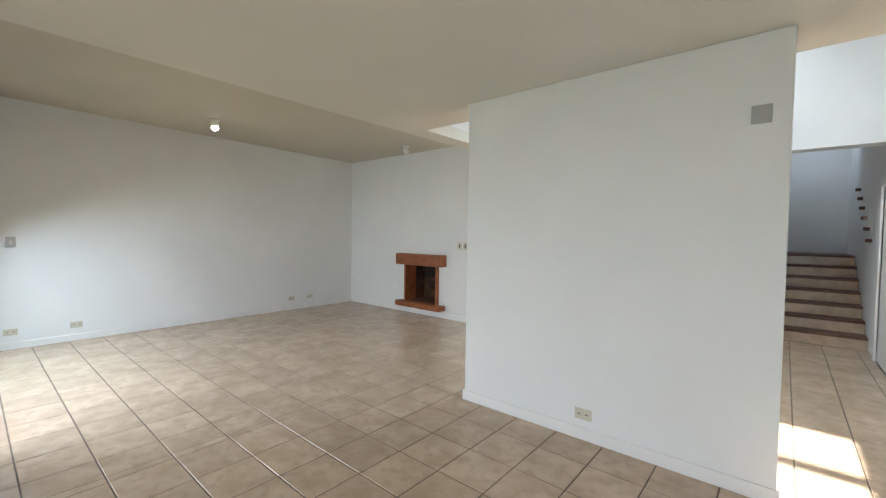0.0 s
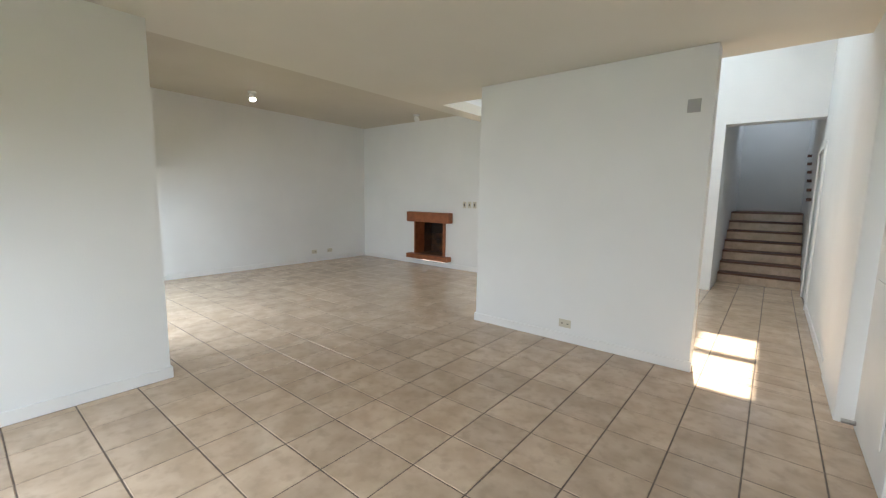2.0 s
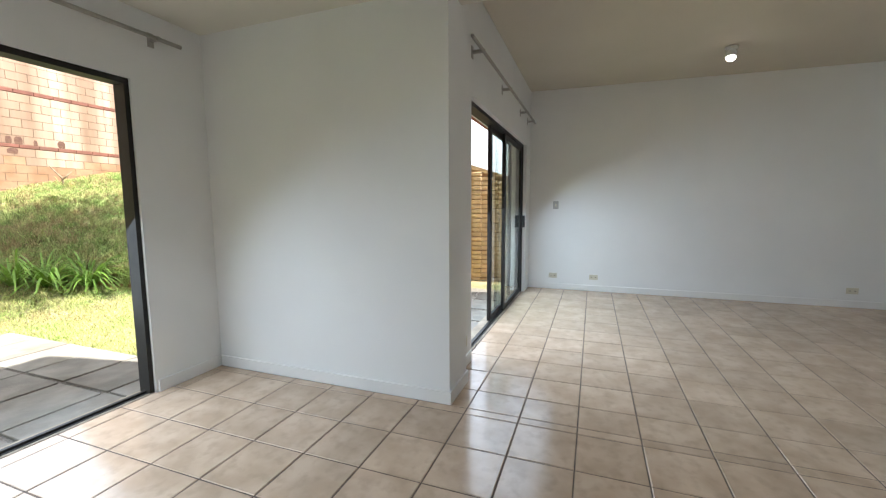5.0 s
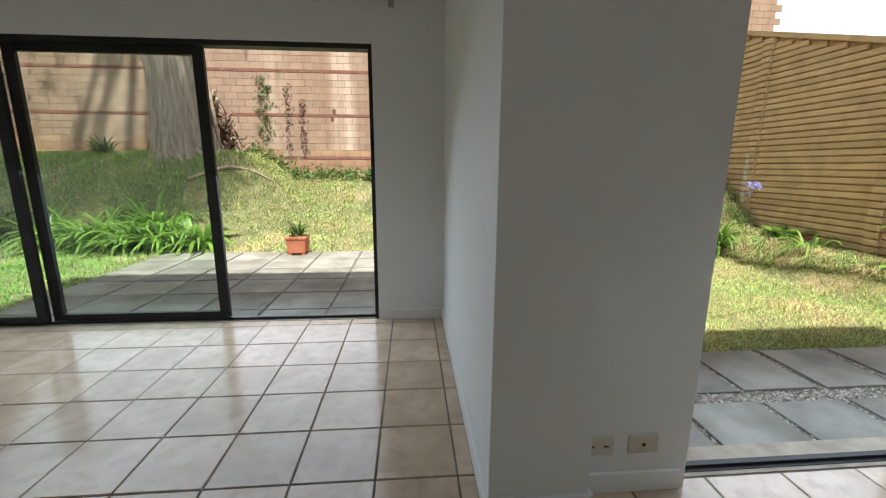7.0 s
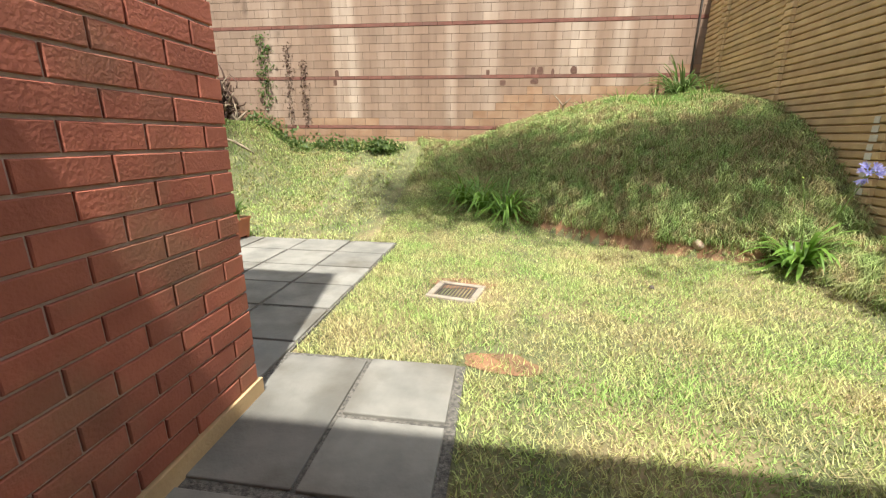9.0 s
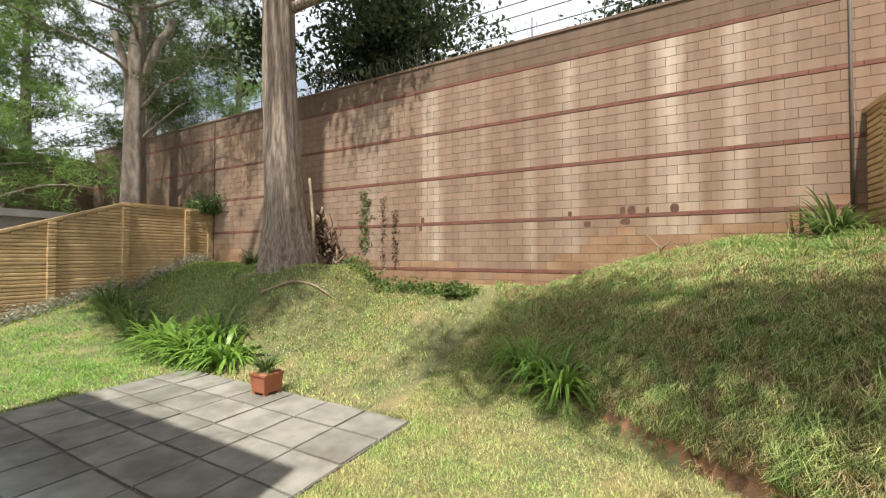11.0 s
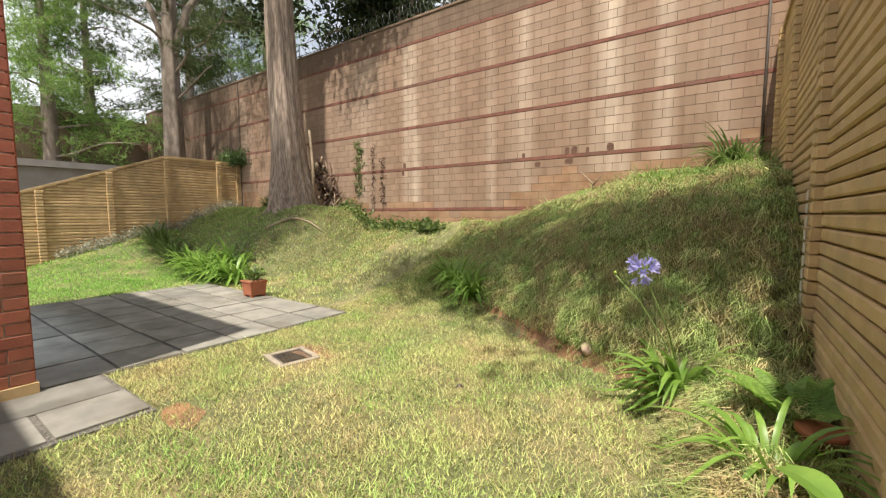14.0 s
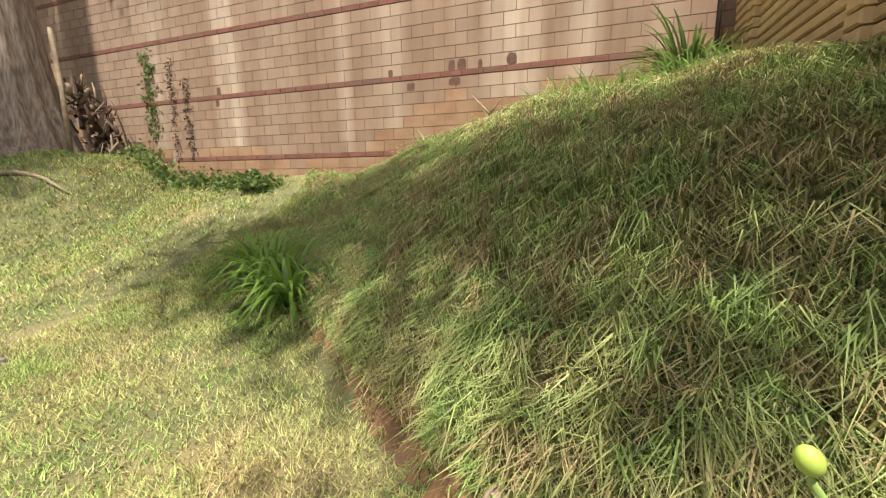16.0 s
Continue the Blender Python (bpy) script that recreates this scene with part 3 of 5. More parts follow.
# ---------- fireplace ----------
fp = thing("fireplace", (5.0, -5.1, 0), "terracotta stone fireplace with heavy mantel and sooty hearth", "fireplace")
part("mantel", box(4.36, 5.45, -5.168, -5.02, 0.873, 1.07, 0.012), M_TERRA, fp)
part("jamb", box(4.53, 4.57, -5.40, -5.12, 0.22, 0.873, 0.004), M_TERRA, fp)
part("jamb", box(5.29, 5.33, -5.40, -5.12, 0.22, 0.873, 0.004), M_TERRA, fp)
part("hearth", box(4.37, 5.44, -5.154, -5.0, 0.13, 0.22, 0.01), M_TERRA, fp)
for k in range(5):
    z = 0.22 + 0.1305 * k
    for x0, x1 in ((4.53, 4.57), (5.29, 5.33)):
        part("fire_brick", box(x0, x1, -5.62, -5.405, z + 0.004, z + 0.126, 0.004), M_SOOT, fp)
    for j in range(3):
        part("fire_brick", box(4.572 + 0.239 * j, 4.805 + 0.239 * j, -5.66, -5.62, z + 0.004, z + 0.126, 0.004), M_BLACKSOOT if j == 0 or k > 2 else M_SOOT, fp)
part("firebox_floor", box(4.53, 5.33, -5.66, -5.15, 0.18, 0.22), M_SOOT, fp, "sooty brick floor")
part("firebox_shell", bx(bx(bx(box(4.51, 4.53, -5.7, -5.4, 0.18, 0.9), 5.33, 5.35, -5.7, -5.4, 0.18, 0.9), 4.53, 5.33, -5.7, -5.66, 0.18, 0.9), 4.51, 5.35, -5.7, -5.4, 0.9, 0.92), M_BLACKSOOT, fp, "black soot recess")


# ---------- ceiling spots, plates ----------
def spot(x, y, lit):
    z = high_z(y)
    t = thing("ceiling_spot", (x, y, z), "white ceiling spotlight" + (" with its bulb lit" if lit else " turned aside, unlit"), "spotlight", "ceiling spots")
    part("base", tube(bmesh.new(), [(x, y, z - 0.001), (x, y, z - 0.018), (x, y, z - 0.022)], [0.06, 0.06, 0.05], 20), M_TRIM, t)
    part("arm", tube(bmesh.new(), [(x, y, z - 0.02), (x, y, z - 0.05)], 0.012, 8), M_TRIM, t)
    d = Vector((-0.35, 0.1, -0.9)).normalized() if lit else Vector((-0.7, 0.5, -0.5)).normalized()
    c = Vector((x, y, z - 0.075))
    part("can", tube(bmesh.new(), [c - d * 0.045, c - d * 0.03, c + d * 0.045], [0.03, 0.045, 0.05], 20), M_TRIM, t)
    part("bulb", tube(bmesh.new(), [c + d * 0.046, c + d * 0.056], [0.042, 0.036], 20), M_BULB if lit else M_TRIM, t)


spot(5.88, -2.13, True)
spot(4.88, -4.69, False)


def plate(name, c, normal, w, h, label, material, slots, cat="wall outlet", group="wall plates"):
    """A wall plate at c on a wall facing the axis normal ('-x', '+y', '-y')."""
    t = thing(name, c, label, cat, group)
    a = {"-x": pose(*c, 0, 0, -90), "-y": pose(*c), "+y": pose(*c, 0, 0, 180)}[normal]
    bm = box(-w / 2, w / 2, -0.008, -0.0005, -h / 2, h / 2, 0.003)
    bm.transform(a)
    part("plate", bm, material, t)
    for x, z, sw, sh in slots:
        bm = box(x - sw / 2, x + sw / 2, -0.0105, -0.008, z - sh / 2, z + sh / 2)
        bm.transform(a)
        part("socket", bm, M_DARK if material is M_PLATE else M_PLATE, t)


OUT = [(-0.028, 0, 0.02, 0.006), (0.028, 0, 0.02, 0.006)]
plate("outlet", (3.43, 0.09, 0.20), "-y", 0.118, 0.075, "cream double outlet plate low on the wall strip", M_PLATE, OUT)
plate("outlet", (3.605, 0.09, 0.20), "-y", 0.118, 0.075, "cream antenna plate low on the wall strip", M_PLATE, [(0, 0, 0.012, 0.012)])
for y in (-3.82, -4.2, -0.28, -0.86):
    plate("outlet", (6.945, y, 0.205), "-x", 0.118, 0.075, "cream outlet plate low on the white wall", M_PLATE, OUT)
plate("switch", (6.945, -0.30, 1.265), "-x", 0.08, 0.118, "grey switch plate on the white wall", M_GREYPLATE, [(0, 0, 0.02, 0.04)], "light switch")
plate("outlet", (1.08, -2.73, 0.18), "+y", 0.118, 0.078, "cream double outlet plate low on the partition", M_PLATE, OUT)
plate("alarm_box", (0.16, -2.73, 2.095), "+y", 0.09, 0.1, "grey square plate high on the partition", M_GREYPLATE, [], "wall box")
for x in (4.09, 3.975, 3.86):
    plate("switch", (x, -5.17, 1.235), "+y", 0.075, 0.118, "cream switch plate beside the fireplace", M_PLATE, [(0, 0, 0.02, 0.05)], "light switch")


# ---------- outer house brick ----------
BX = 3.24    # outer face of the brick flank, x
flank = structure("brick_flank", box(3.12, BX - 0.012, 0.30, 2.066, -0.3, 3.95), M_MORTAR, "red brick outer flank of the house")
structure("flank_core", box(3.0, 3.118, 0.30, 1.94, 2.8, 3.95), M_MORTAR, "wall core above the ceiling")
structure("brick_plinth", box(3.1, BX + 0.015, 0.30, 2.10, -0.3, -0.06), M_FENCE, "tan plinth under the brick")
structure("wall_garden_front", box(-1.1, 3.215, 2.07, 2.09, 2.12, 3.95), M_BRICK, "red brick garden front above the window")
structure("wall_garden_pier", box(2.52, 3.215, 2.07, 2.09, -0.3, 2.12), M_BRICK, "red brick garden front beside the window")
structure("wall_door_front", bx(bx(box(3.25, 3.79, 0.30, 0.34, -0.3, 3.1), 3.79, 6.59, 0.30, 0.34, 2.12, 3.1), 6.59, 7.15, 0.30, 0.34, -0.3, 3.1), M_BRICK, "red brick garden front around the sliding door")


# ---------- paving ----------
patio_bed = structure("pavement", bx(box(-1.15, 3.17, 2.095, 5.38, -0.35, -0.158), 3.17, 4.32, 0.30, 2.53, -0.35, -0.158), M_GRAVEL, "gravel bed of the patio")
path_bed = structure("path_bed", box(4.32, 7.3, 0.30, 1.5, -0.35, -0.158), M_GRAVEL, "gravel bed under the slabs by the garden door")


def slab(x0, x1, y0, y1, parent, g=0.015):
    j = [random.uniform(-0.006, 0.006) for _ in range(4)]
    bm = box(x0 + g + j[0], x1 - g + j[1], y0 + g + j[2], y1 - g + j[3], -0.25, -0.143 + random.uniform(-0.004, 0.004), 0.006)
    return part("slab", bm, M_SLAB, parent)


xs = np.linspace(-1.15, 3.17, 8)
ys = [2.11, 2.65, 3.2, 3.74, 4.28, 4.83, 5.38]
for a, b in zip(xs, xs[1:]):
    for c, d in zip(ys, ys[1:]):
        slab(a, b, c, d, patio_bed)
slab(3.19, 3.72, 1.5, 2.5, patio_bed)
slab(3.72, 4.28, 1.98, 2.52, patio_bed)
slab(3.72, 4.28, 1.5, 1.97, patio_bed)
for x0 in (3.22, 3.74, 4.27, 4.80, 5.35, 5.92, 6.48):
    slab(x0, x0 + 0.53, 0.93, 1.49, path_bed, 0.02)
    slab(x0, x0 + 0.53, 0.36, 0.84, path_bed, 0.02)


stones = []
for _ in range(5200):
    if random.random() < 0.72:
        sx, sy = random.uniform(3.2, 7.0), random.gauss(0.886, 0.032)
    else:
        sx, sy = random.choice((3.745, 4.275, 4.805, 5.345, 5.91, 6.47)) + random.gauss(0, 0.012), random.uniform(0.36, 1.5)
    r = random.uniform(0.004, 0.011)
    ring = [(sx + r * random.uniform(0.8, 1.3) * math.cos(q), sy + r * random.uniform(0.7, 1.2) * math.sin(q), -0.157) for q in (0, 1.05, 2.1, 3.14, 4.2, 5.2)]
    stones.append((np.array(ring + [(sx, sy, -0.157 + r * random.uniform(0.7, 1.3))]), np.array([(k, (k + 1) % 6, 6) for k in range(6)])))
v, f = cat(stones)
raw("pebbles", v, f, M_PEBBLE, None, "pale pebbles in the joints between the slabs", "stuff")["category"] = "gravel"


# ---------- garden wall: bands, coping, wire ----------
WY = 9.37
wall_n = structure("wall_north", box(-15.2, 12.0, WY - 0.005, WY + 0.2, -0.4, 6.0), M_JOINT, "tall tan block garden wall with red bands")
structure("coping", box(-15.2, 12.0, WY - 0.03, WY + 0.24, 6.0, 6.06, 0.01), M_BLOCK_TOP, "dark brown wall coping")
wall_n_end = structure("wall_far_west", box(-15.4, -15.2, -3, WY + 0.2, -0.4, 5.6), M_BLOCK_TOP, "dark brown far wall")
BANDS = [1.373 + 1.012 * k for k in range(-1, 5)]
for z in BANDS:
    chunks = []
    x = -15.2
    while x < 12:
        w = 0.30
        v, f = bevelled(w - 0.004, 0.045, 0.066, 0.006)
        chunks.append((v + (x + w / 2, WY + 0.006, z + 0.035), f))
        x += w
    v, f = cat(chunks)
    raw("band", v, f, M_BAND, wall_n, "projecting red brown band course")


def post(x, y, z0, z1, r, material, parent, name="post"):
    return part(name, tube(bmesh.new(), [(x, y, z0), (x, y, z1)], r, 6), material, parent)


wire = thing("razor_wire", (0, WY + 0.1, 6.06), "coiled razor wire on thin posts along the wall top", "razor wire")
for k in range(16):
    x = -13 + 1.22 * k * 1.12
    if x < 8.5:
        post(x, WY + 0.1, 6.05, 6.52, 0.012, M_IRON, wire)
coil = bmesh.new()
pts = [(-13 + 20.5 * k / 1400, WY + 0.1 + 0.16 * math.cos(k * 0.42), 6.27 + 0.19 * math.sin(k * 0.42)) for k in range(1400)]
tube(coil, pts, 0.0035, 4, False)
part("coil", coil, M_WIRE, wire)
for k, (z, y) in enumerate(((10.9, 14), (10.55, 14.3), (10.3, 14.6), (10.0, 15), (9.6, 15.2), (11.6, 13.6))):
    c = thing("power_cable", (-10, y, z), "thin dark overhead power cable against the sky", "cable", "overhead cables")
    part("cable", tube(bmesh.new(), [(-40 + 6 * i, y, z - 0.5 + 0.5 * ((i - 6) / 6) ** 2) for i in range(13)], 0.018, 5, False), M_IRON, c)
pipe = thing("down_pipe", (8.1, WY, 3), "thin dark pipe in the wall corner", "pipe")
part("pipe", tube(bmesh.new(), [(8.06, WY - 0.03, 1.5), (8.06, WY - 0.03, 6.0)], 0.02, 8), M_IRON, pipe)
joint_pipe = thing("wall_joint", (-6.9, WY, 3), "dark expansion joint strip on the garden wall", "wall joint")
part("strip", box(-6.92, -6.88, WY - 0.03, WY + 0.01, 1.2, 6.0), M_IRON, joint_pipe)


# ---------- side fences ----------
def fence_top(y, flat_y, z_flat, slope):
    return z_flat - max(0.0, flat_y - y) * slope


def fence(name, face_x, out, posts, flat_y, z_flat, slope, y0, y1, pitch, label):
    """Brick-coursed fence whose face looks along -out; out = +1 for the east one."""
    f = structure(name, bmesh.new(), M_FENCE_GAP, label)
    bm = bmesh.new()
    cuts = sorted({y0, y1, flat_y, *posts})
    for a, b in zip(cuts, cuts[1:]):
        v = [bm.verts.new((face_x + out * d, y, z)) for d in (0.02, 0.12) for y, z in ((a, -0.5), (b, -0.5), (b, fence_top(b, flat_y, z_flat, slope)), (a, fence_top(a, flat_y, z_flat, slope)))]
        for q in ((0, 1, 2, 3), (7, 6, 5, 4), (3, 2, 6, 7), (0, 3, 7, 4), (1, 5, 6, 2)):
            bm.faces.new([v[i] for i in q])
        v = [bm.verts.new((face_x + out * d, y, z + e)) for d in (-0.05, 0.17) for y, z, e in
             ((a, fence_top(a, flat_y, z_flat, slope), 0), (b, fence_top(b, flat_y, z_flat, slope), 0), (b, fence_top(b, flat_y, z_flat, slope), 0.07), (a, fence_top(a, flat_y, z_flat, slope), 0.07))]
        for q in ((0, 1, 2, 3), (7, 6, 5, 4), (3, 2, 6, 7), (1, 0, 4, 5)):
            bm.faces.new([v[i] for i in q])
    f.data = mesh_of(name, bm, M_FENCE)
    f.data.materials[0] = M_FENCE
    meshes = {}
    for a, b in zip(sorted({y0, y1, *posts}), sorted({y0, y1, *posts})[1:]):
        z = -0.3
        while z < z_flat:
            lo, hi = a + 0.06, b - 0.06
            # the sloping top cuts the courses short
            if z + pitch > fence_top(lo, flat_y, z_flat, slope):
                lo = max(lo, flat_y - (z_flat - z - pitch) / slope)
            if hi - lo > 0.15:
                key = round(hi - lo, 3)
                if key not in meshes:
                    vv, ff = bevelled(hi - lo, 0.05, pitch - 0.012, 0.012)
                    n = 0
                    meshes[key] = shared("course", vv, ff, M_FENCE)
                o = new("course", meshes[key])
                o.parent = f
                o.matrix_basis = pose(face_x + random.uniform(-0.003, 0.003), (lo + hi) / 2, z + pitch / 2, 0, 0, -90 * out)
            z += pitch
    pv, pf = bevelled(0.16, 0.12, pitch - 0.012, 0.012)
    pm = shared("pilaster_brick", pv, pf, M_FENCE)
    for p in posts:
        z = -0.3
        while z < fence_top(p, flat_y, z_flat, slope) - pitch * 0.6:
            o = new("pilaster_brick", pm)
            o.parent = f
            o.matrix_basis = pose(face_x - out * 0.02, p, z + pitch / 2, 0, 0, -90 * out)
            z += pitch
    return f


fence("fence_east", 8.22, 1, [8.6, 6.85, 5.0, 3.1, 1.25], 6.7, 3.72, 0.33, -1.0, 9.36, 0.088, "mustard tan brick side fence with pilasters")
fence("fence_west", -7.05, -1, [9.3, 8.6, 7.0, 5.5, 4.0], 7.0, 3.08, 0.38, 0.5, 9.36, 0.085, "tan slatted side fence with posts")
patch = thing("paint_patch", (8.135, 5.03, 1.0), "peeling white paint on the pilaster of the fence", "paint patch")
for k in range(9):
    part("patch", box(8.132, 8.137, 4.985 + 0.012 * (k % 3), 5.074, 0.672 + 0.088 * k, 0.738 + 0.088 * k), M_FENCE_WHITE, patch)
structure("neighbour_roof", bx(box(-14, -9.5, 2.5, 7.0, 2.75, 2.95), -13.8, -9.7, 2.7, 6.8, 0, 2.75), M_ROOF, "low grey roof of the neighbouring shed")
structure("neighbour_house", bx(box(-40, -26, 8, 26, 0, 7), -40.5, -25.5, 7.5, 26.5, 7, 7.3), M_CONC, "pale neighbouring house behind the trees")


# ---------- blades and leaves ----------
rng = np.random.default_rng(7)


def blades(p, h, w, lean, heading, segs=1):
    """Grass blades at points p: height h, width w, lean 0 upright to 1 lying, heading in radians."""
    n = len(p)
    side = heading + np.pi / 2 + rng.uniform(-0.9, 0.9, n)
    s = np.stack([np.cos(side), np.sin(side), np.zeros(n)], 1) * (w / 2)[:, None]
    fwd = np.stack([np.cos(heading), np.sin(heading), np.zeros(n)], 1)
    up = np.array([0, 0, 1.0])
    if segs == 1:
        tip = p + fwd * (h * lean)[:, None] + up * (h * np.sqrt(np.clip(1 - lean ** 2, 0.05, 1)))[:, None]
        v = np.stack([p - s, p + s, tip], 1).reshape(-1, 3)
        return v, np.arange(3 * n).reshape(n, 3)
    a = p + fwd * (h * 0.25 * lean)[:, None] + up * (h * 0.5)[:, None]
    b = p + fwd * (h * lean)[:, None] + up * (h * (0.85 - 0.75 * lean))[:, None]
    v = np.stack([p - s, p + s, a - s * 0.85, a + s * 0.85, b], 1).reshape(-1, 3)
    k = np.arange(n)[:, None] * 5
    return v, np.concatenate([k + (0, 1, 3), k + (0, 3, 2), k + (2, 3, 4)])


def paved(x, y):
    return ((x > -1.17) & (x < 3.19) & (y < 5.39)) | ((x < 4.33) & (y < 2.54)) | (y < 1.52)


def patchy(x, y):
    return 0.5 + 0.25 * np.sin(x * 2.3 + 1.1 * np.sin(y * 1.7)) + 0.25 * np.sin(y * 3.1 + 1.3 * np.sin(x * 2.9))


n = 430000
x = np.where(rng.random(n) < 0.72, rng.uniform(2.8, 8.15, n), rng.uniform(-7, 4, n))
y = np.where(x > 2.8, rng.uniform(1.5, 9.3, n), rng.uniform(2.5, 9.3, n))
d = mound(x, y)
drain_r = np.hypot(x - 4.13, y - 3.8)
keep = ~paved(x, y) & ~overgrown(x, y) & (d < -0.10 * rng.random(n) * (x > 4.6)) & (drain_r > 0.2 + 0.12 * rng.random(n)) & ((np.hypot(x - 4.48, (y - 2.64) * 1.5) > 0.3) | (rng.random(n) < 0.35)) & (rng.random(n) < 0.55 + 0.55 * patchy(x, y))
x, y = x[keep], y[keep]
n = len(x)
h = rng.uniform(0.025, 0.068, n) * np.where(x < 2.5, 1.4, 1) * (0.7 + 0.6 * patchy(2.7 * x, 2.7 * y))
v, f = blades(np.stack([x, y, ground_z(x, y) - 0.004], 1), h, rng.uniform(0.005, 0.010, n) * np.where(x < 2.5, 1.7, 1), rng.uniform(0.45, 0.97, n), rng.uniform(0, 6.28, n))
lawn_x, lawn_y = x, y
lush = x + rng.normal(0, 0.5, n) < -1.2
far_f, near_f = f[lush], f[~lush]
raw("lawn_grass", v[near_f.ravel()], np.arange(near_f.size).reshape(-1, 3), M_BLADE, None, "short patchy green and straw lawn grass", "stuff")["category"] = "grass"
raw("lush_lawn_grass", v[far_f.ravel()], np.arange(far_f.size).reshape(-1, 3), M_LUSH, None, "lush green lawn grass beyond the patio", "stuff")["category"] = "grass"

pick = rng.random(len(lawn_x)) < np.where(lawn_x < -1.2, 0.05, 0.34) * (1.3 - patchy(1.4 * lawn_x + 2, 1.4 * lawn_y))
x, y = lawn_x[pick] + 0.011, lawn_y[pick] + 0.007
n = len(x)
v, f = blades(np.stack([x, y, ground_z(x, y) + 0.004], 1), rng.uniform(0.03, 0.065, n), rng.uniform(0.004, 0.008, n) * np.where(x < 2.5, 1.8, 1), rng.uniform(0.6, 0.97, n), rng.uniform(0, 6.28, n))
raw("lawn_straw", v, f, M_STRAW, None, "dry straw blades lying in the lawn", "stuff")["category"] = "grass"

# tufts on the bank, their blades hanging downhill
n = 19000
x = rng.uniform(2.6, 8.17, n)
y = rng.uniform(2.3, 9.34, n)
keep = overgrown(x, y)
x, y = x[keep], y[keep]
size = rng.uniform(0.6, 1.25, len(x))
dry = rng.random(len(x)) < 0.12 + 0.3 * (patchy(1.9 * x, 1.9 * y) > 0.62)
m = 30
x, y = np.repeat(x, m) + rng.normal(0, 0.022, m * len(x)), np.repeat(y, m) + rng.normal(0, 0.022, m * len(y))
size, dry = np.repeat(size, m), np.repeat(dry, m)
keep = (x < 8.19) & (np.hypot(x - 7.47, y - 4.62) > 0.26)
x, y, size, dry = x[keep], np.minimum(y[keep], 9.35), size[keep], dry[keep]
d, n, e = mound(x, y), len(x), 0.06
gxn = -(ground_z(x + e, y) - ground_z(x - e, y)) / (2 * e)
gyn = -(ground_z(x, y + e) - ground_z(x, y - e)) / (2 * e)
head = np.arctan2(gyn, gxn) + rng.normal(0, 1.0, n)
h = rng.uniform(0.09, 0.25, n) * size * np.interp(d, [0, 0.2, 1.5, 3], [1.0, 1.1, 0.9, 0.65])
p, w, lean = np.stack([x, y, ground_z(x, y) - 0.008], 1), rng.uniform(0.0035, 0.0085, n), rng.uniform(0.3, 1.0, n)
for flag, nm, m_, lab in ((False, "bank_grass", M_LONG, "long drooping green grass tufts on the bank"), (True, "bank_dry_grass", M_STRAW, "dry brown grass tufts among the green")):
    s_ = dry == flag
    v, f = blades(p[s_], h[s_], w[s_], lean[s_], head[s_], 2)
    raw(nm, v, f, m_, None, lab, "stuff")["category"] = "grass"

n = 26000
x = rng.uniform(-7, 1.5, n)
y = 9.3 - 2.9 * rng.random(n) ** 1.35
v, f = blades(np.stack([x, y, ground_z(x, y) - 0.01], 1), rng.uniform(0.04, 0.13, n), rng.uniform(0.008, 0.016, n), rng.uniform(0.3, 0.9, n), rng.uniform(3.6, 5.8, n), 2)
raw("shade_grass", v, f, M_LONG, None, "shaded green grass on the far bank", "stuff")["category"] = "grass"


cat_ = cat


def strap_plant(name, cx, cy, count, length, width, label, material, cat="plant", group="", base=0.08, z=None, up=1.1, droop=1.0, split=False):
    """A clump of arching strap leaves; every leaf is a folded ribbon."""
    zz = float(ground_z(cx, cy)) if z is None else z
    t = thing(name, (cx, cy, zz), label, cat, group)
    chunks = []
    for _ in range(count):
        a = rng.uniform(0, 6.28)
        L = length * rng.uniform(0.65, 1.1)
        w = width * rng.uniform(0.7, 1.2)
        r0 = base * rng.random() ** 0.5
        p0 = np.array([cx + r0 * math.cos(a + 0.6), cy + r0 * math.sin(a + 0.6), zz - 0.02])
        rise, bend = rng.uniform(up - 0.3, up + 0.2), droop * rng.uniform(0.7, 1.5)
        s = np.array([-math.sin(a), math.cos(a), 0.0])
        row = []
        for k in range(7):
            u = k / 6
            out = L * u * (1 - rise * 0.55 + 0.2 * u)
            zed = L * (rise * 1.15 * u - bend * 0.62 * u * u)
            c = p0 + np.array([math.cos(a) * out, math.sin(a) * out, max(zed, 0.01)])
            ww = w * (0.55 + 0.9 * u) * (1 - u ** 2.5) + 0.0015
            row += [c - s * ww, c + (0, 0, -ww * 0.35), c + s * ww]
        q = []
        for k in range(6):
            q += [(3 * k, 3 * k + 1, 3 * k + 4, 3 * k + 3), (3 * k + 1, 3 * k + 2, 3 * k + 5, 3 * k + 4)]
        chunks.append((np.array(row), np.array(q)))
    if split:
        for v, f in chunks:
            raw("leaf", v, f, material, t).data.shade_smooth()
    else:
        v, f = cat_(chunks)
        raw("leaves", v, f, material, t)
    return t


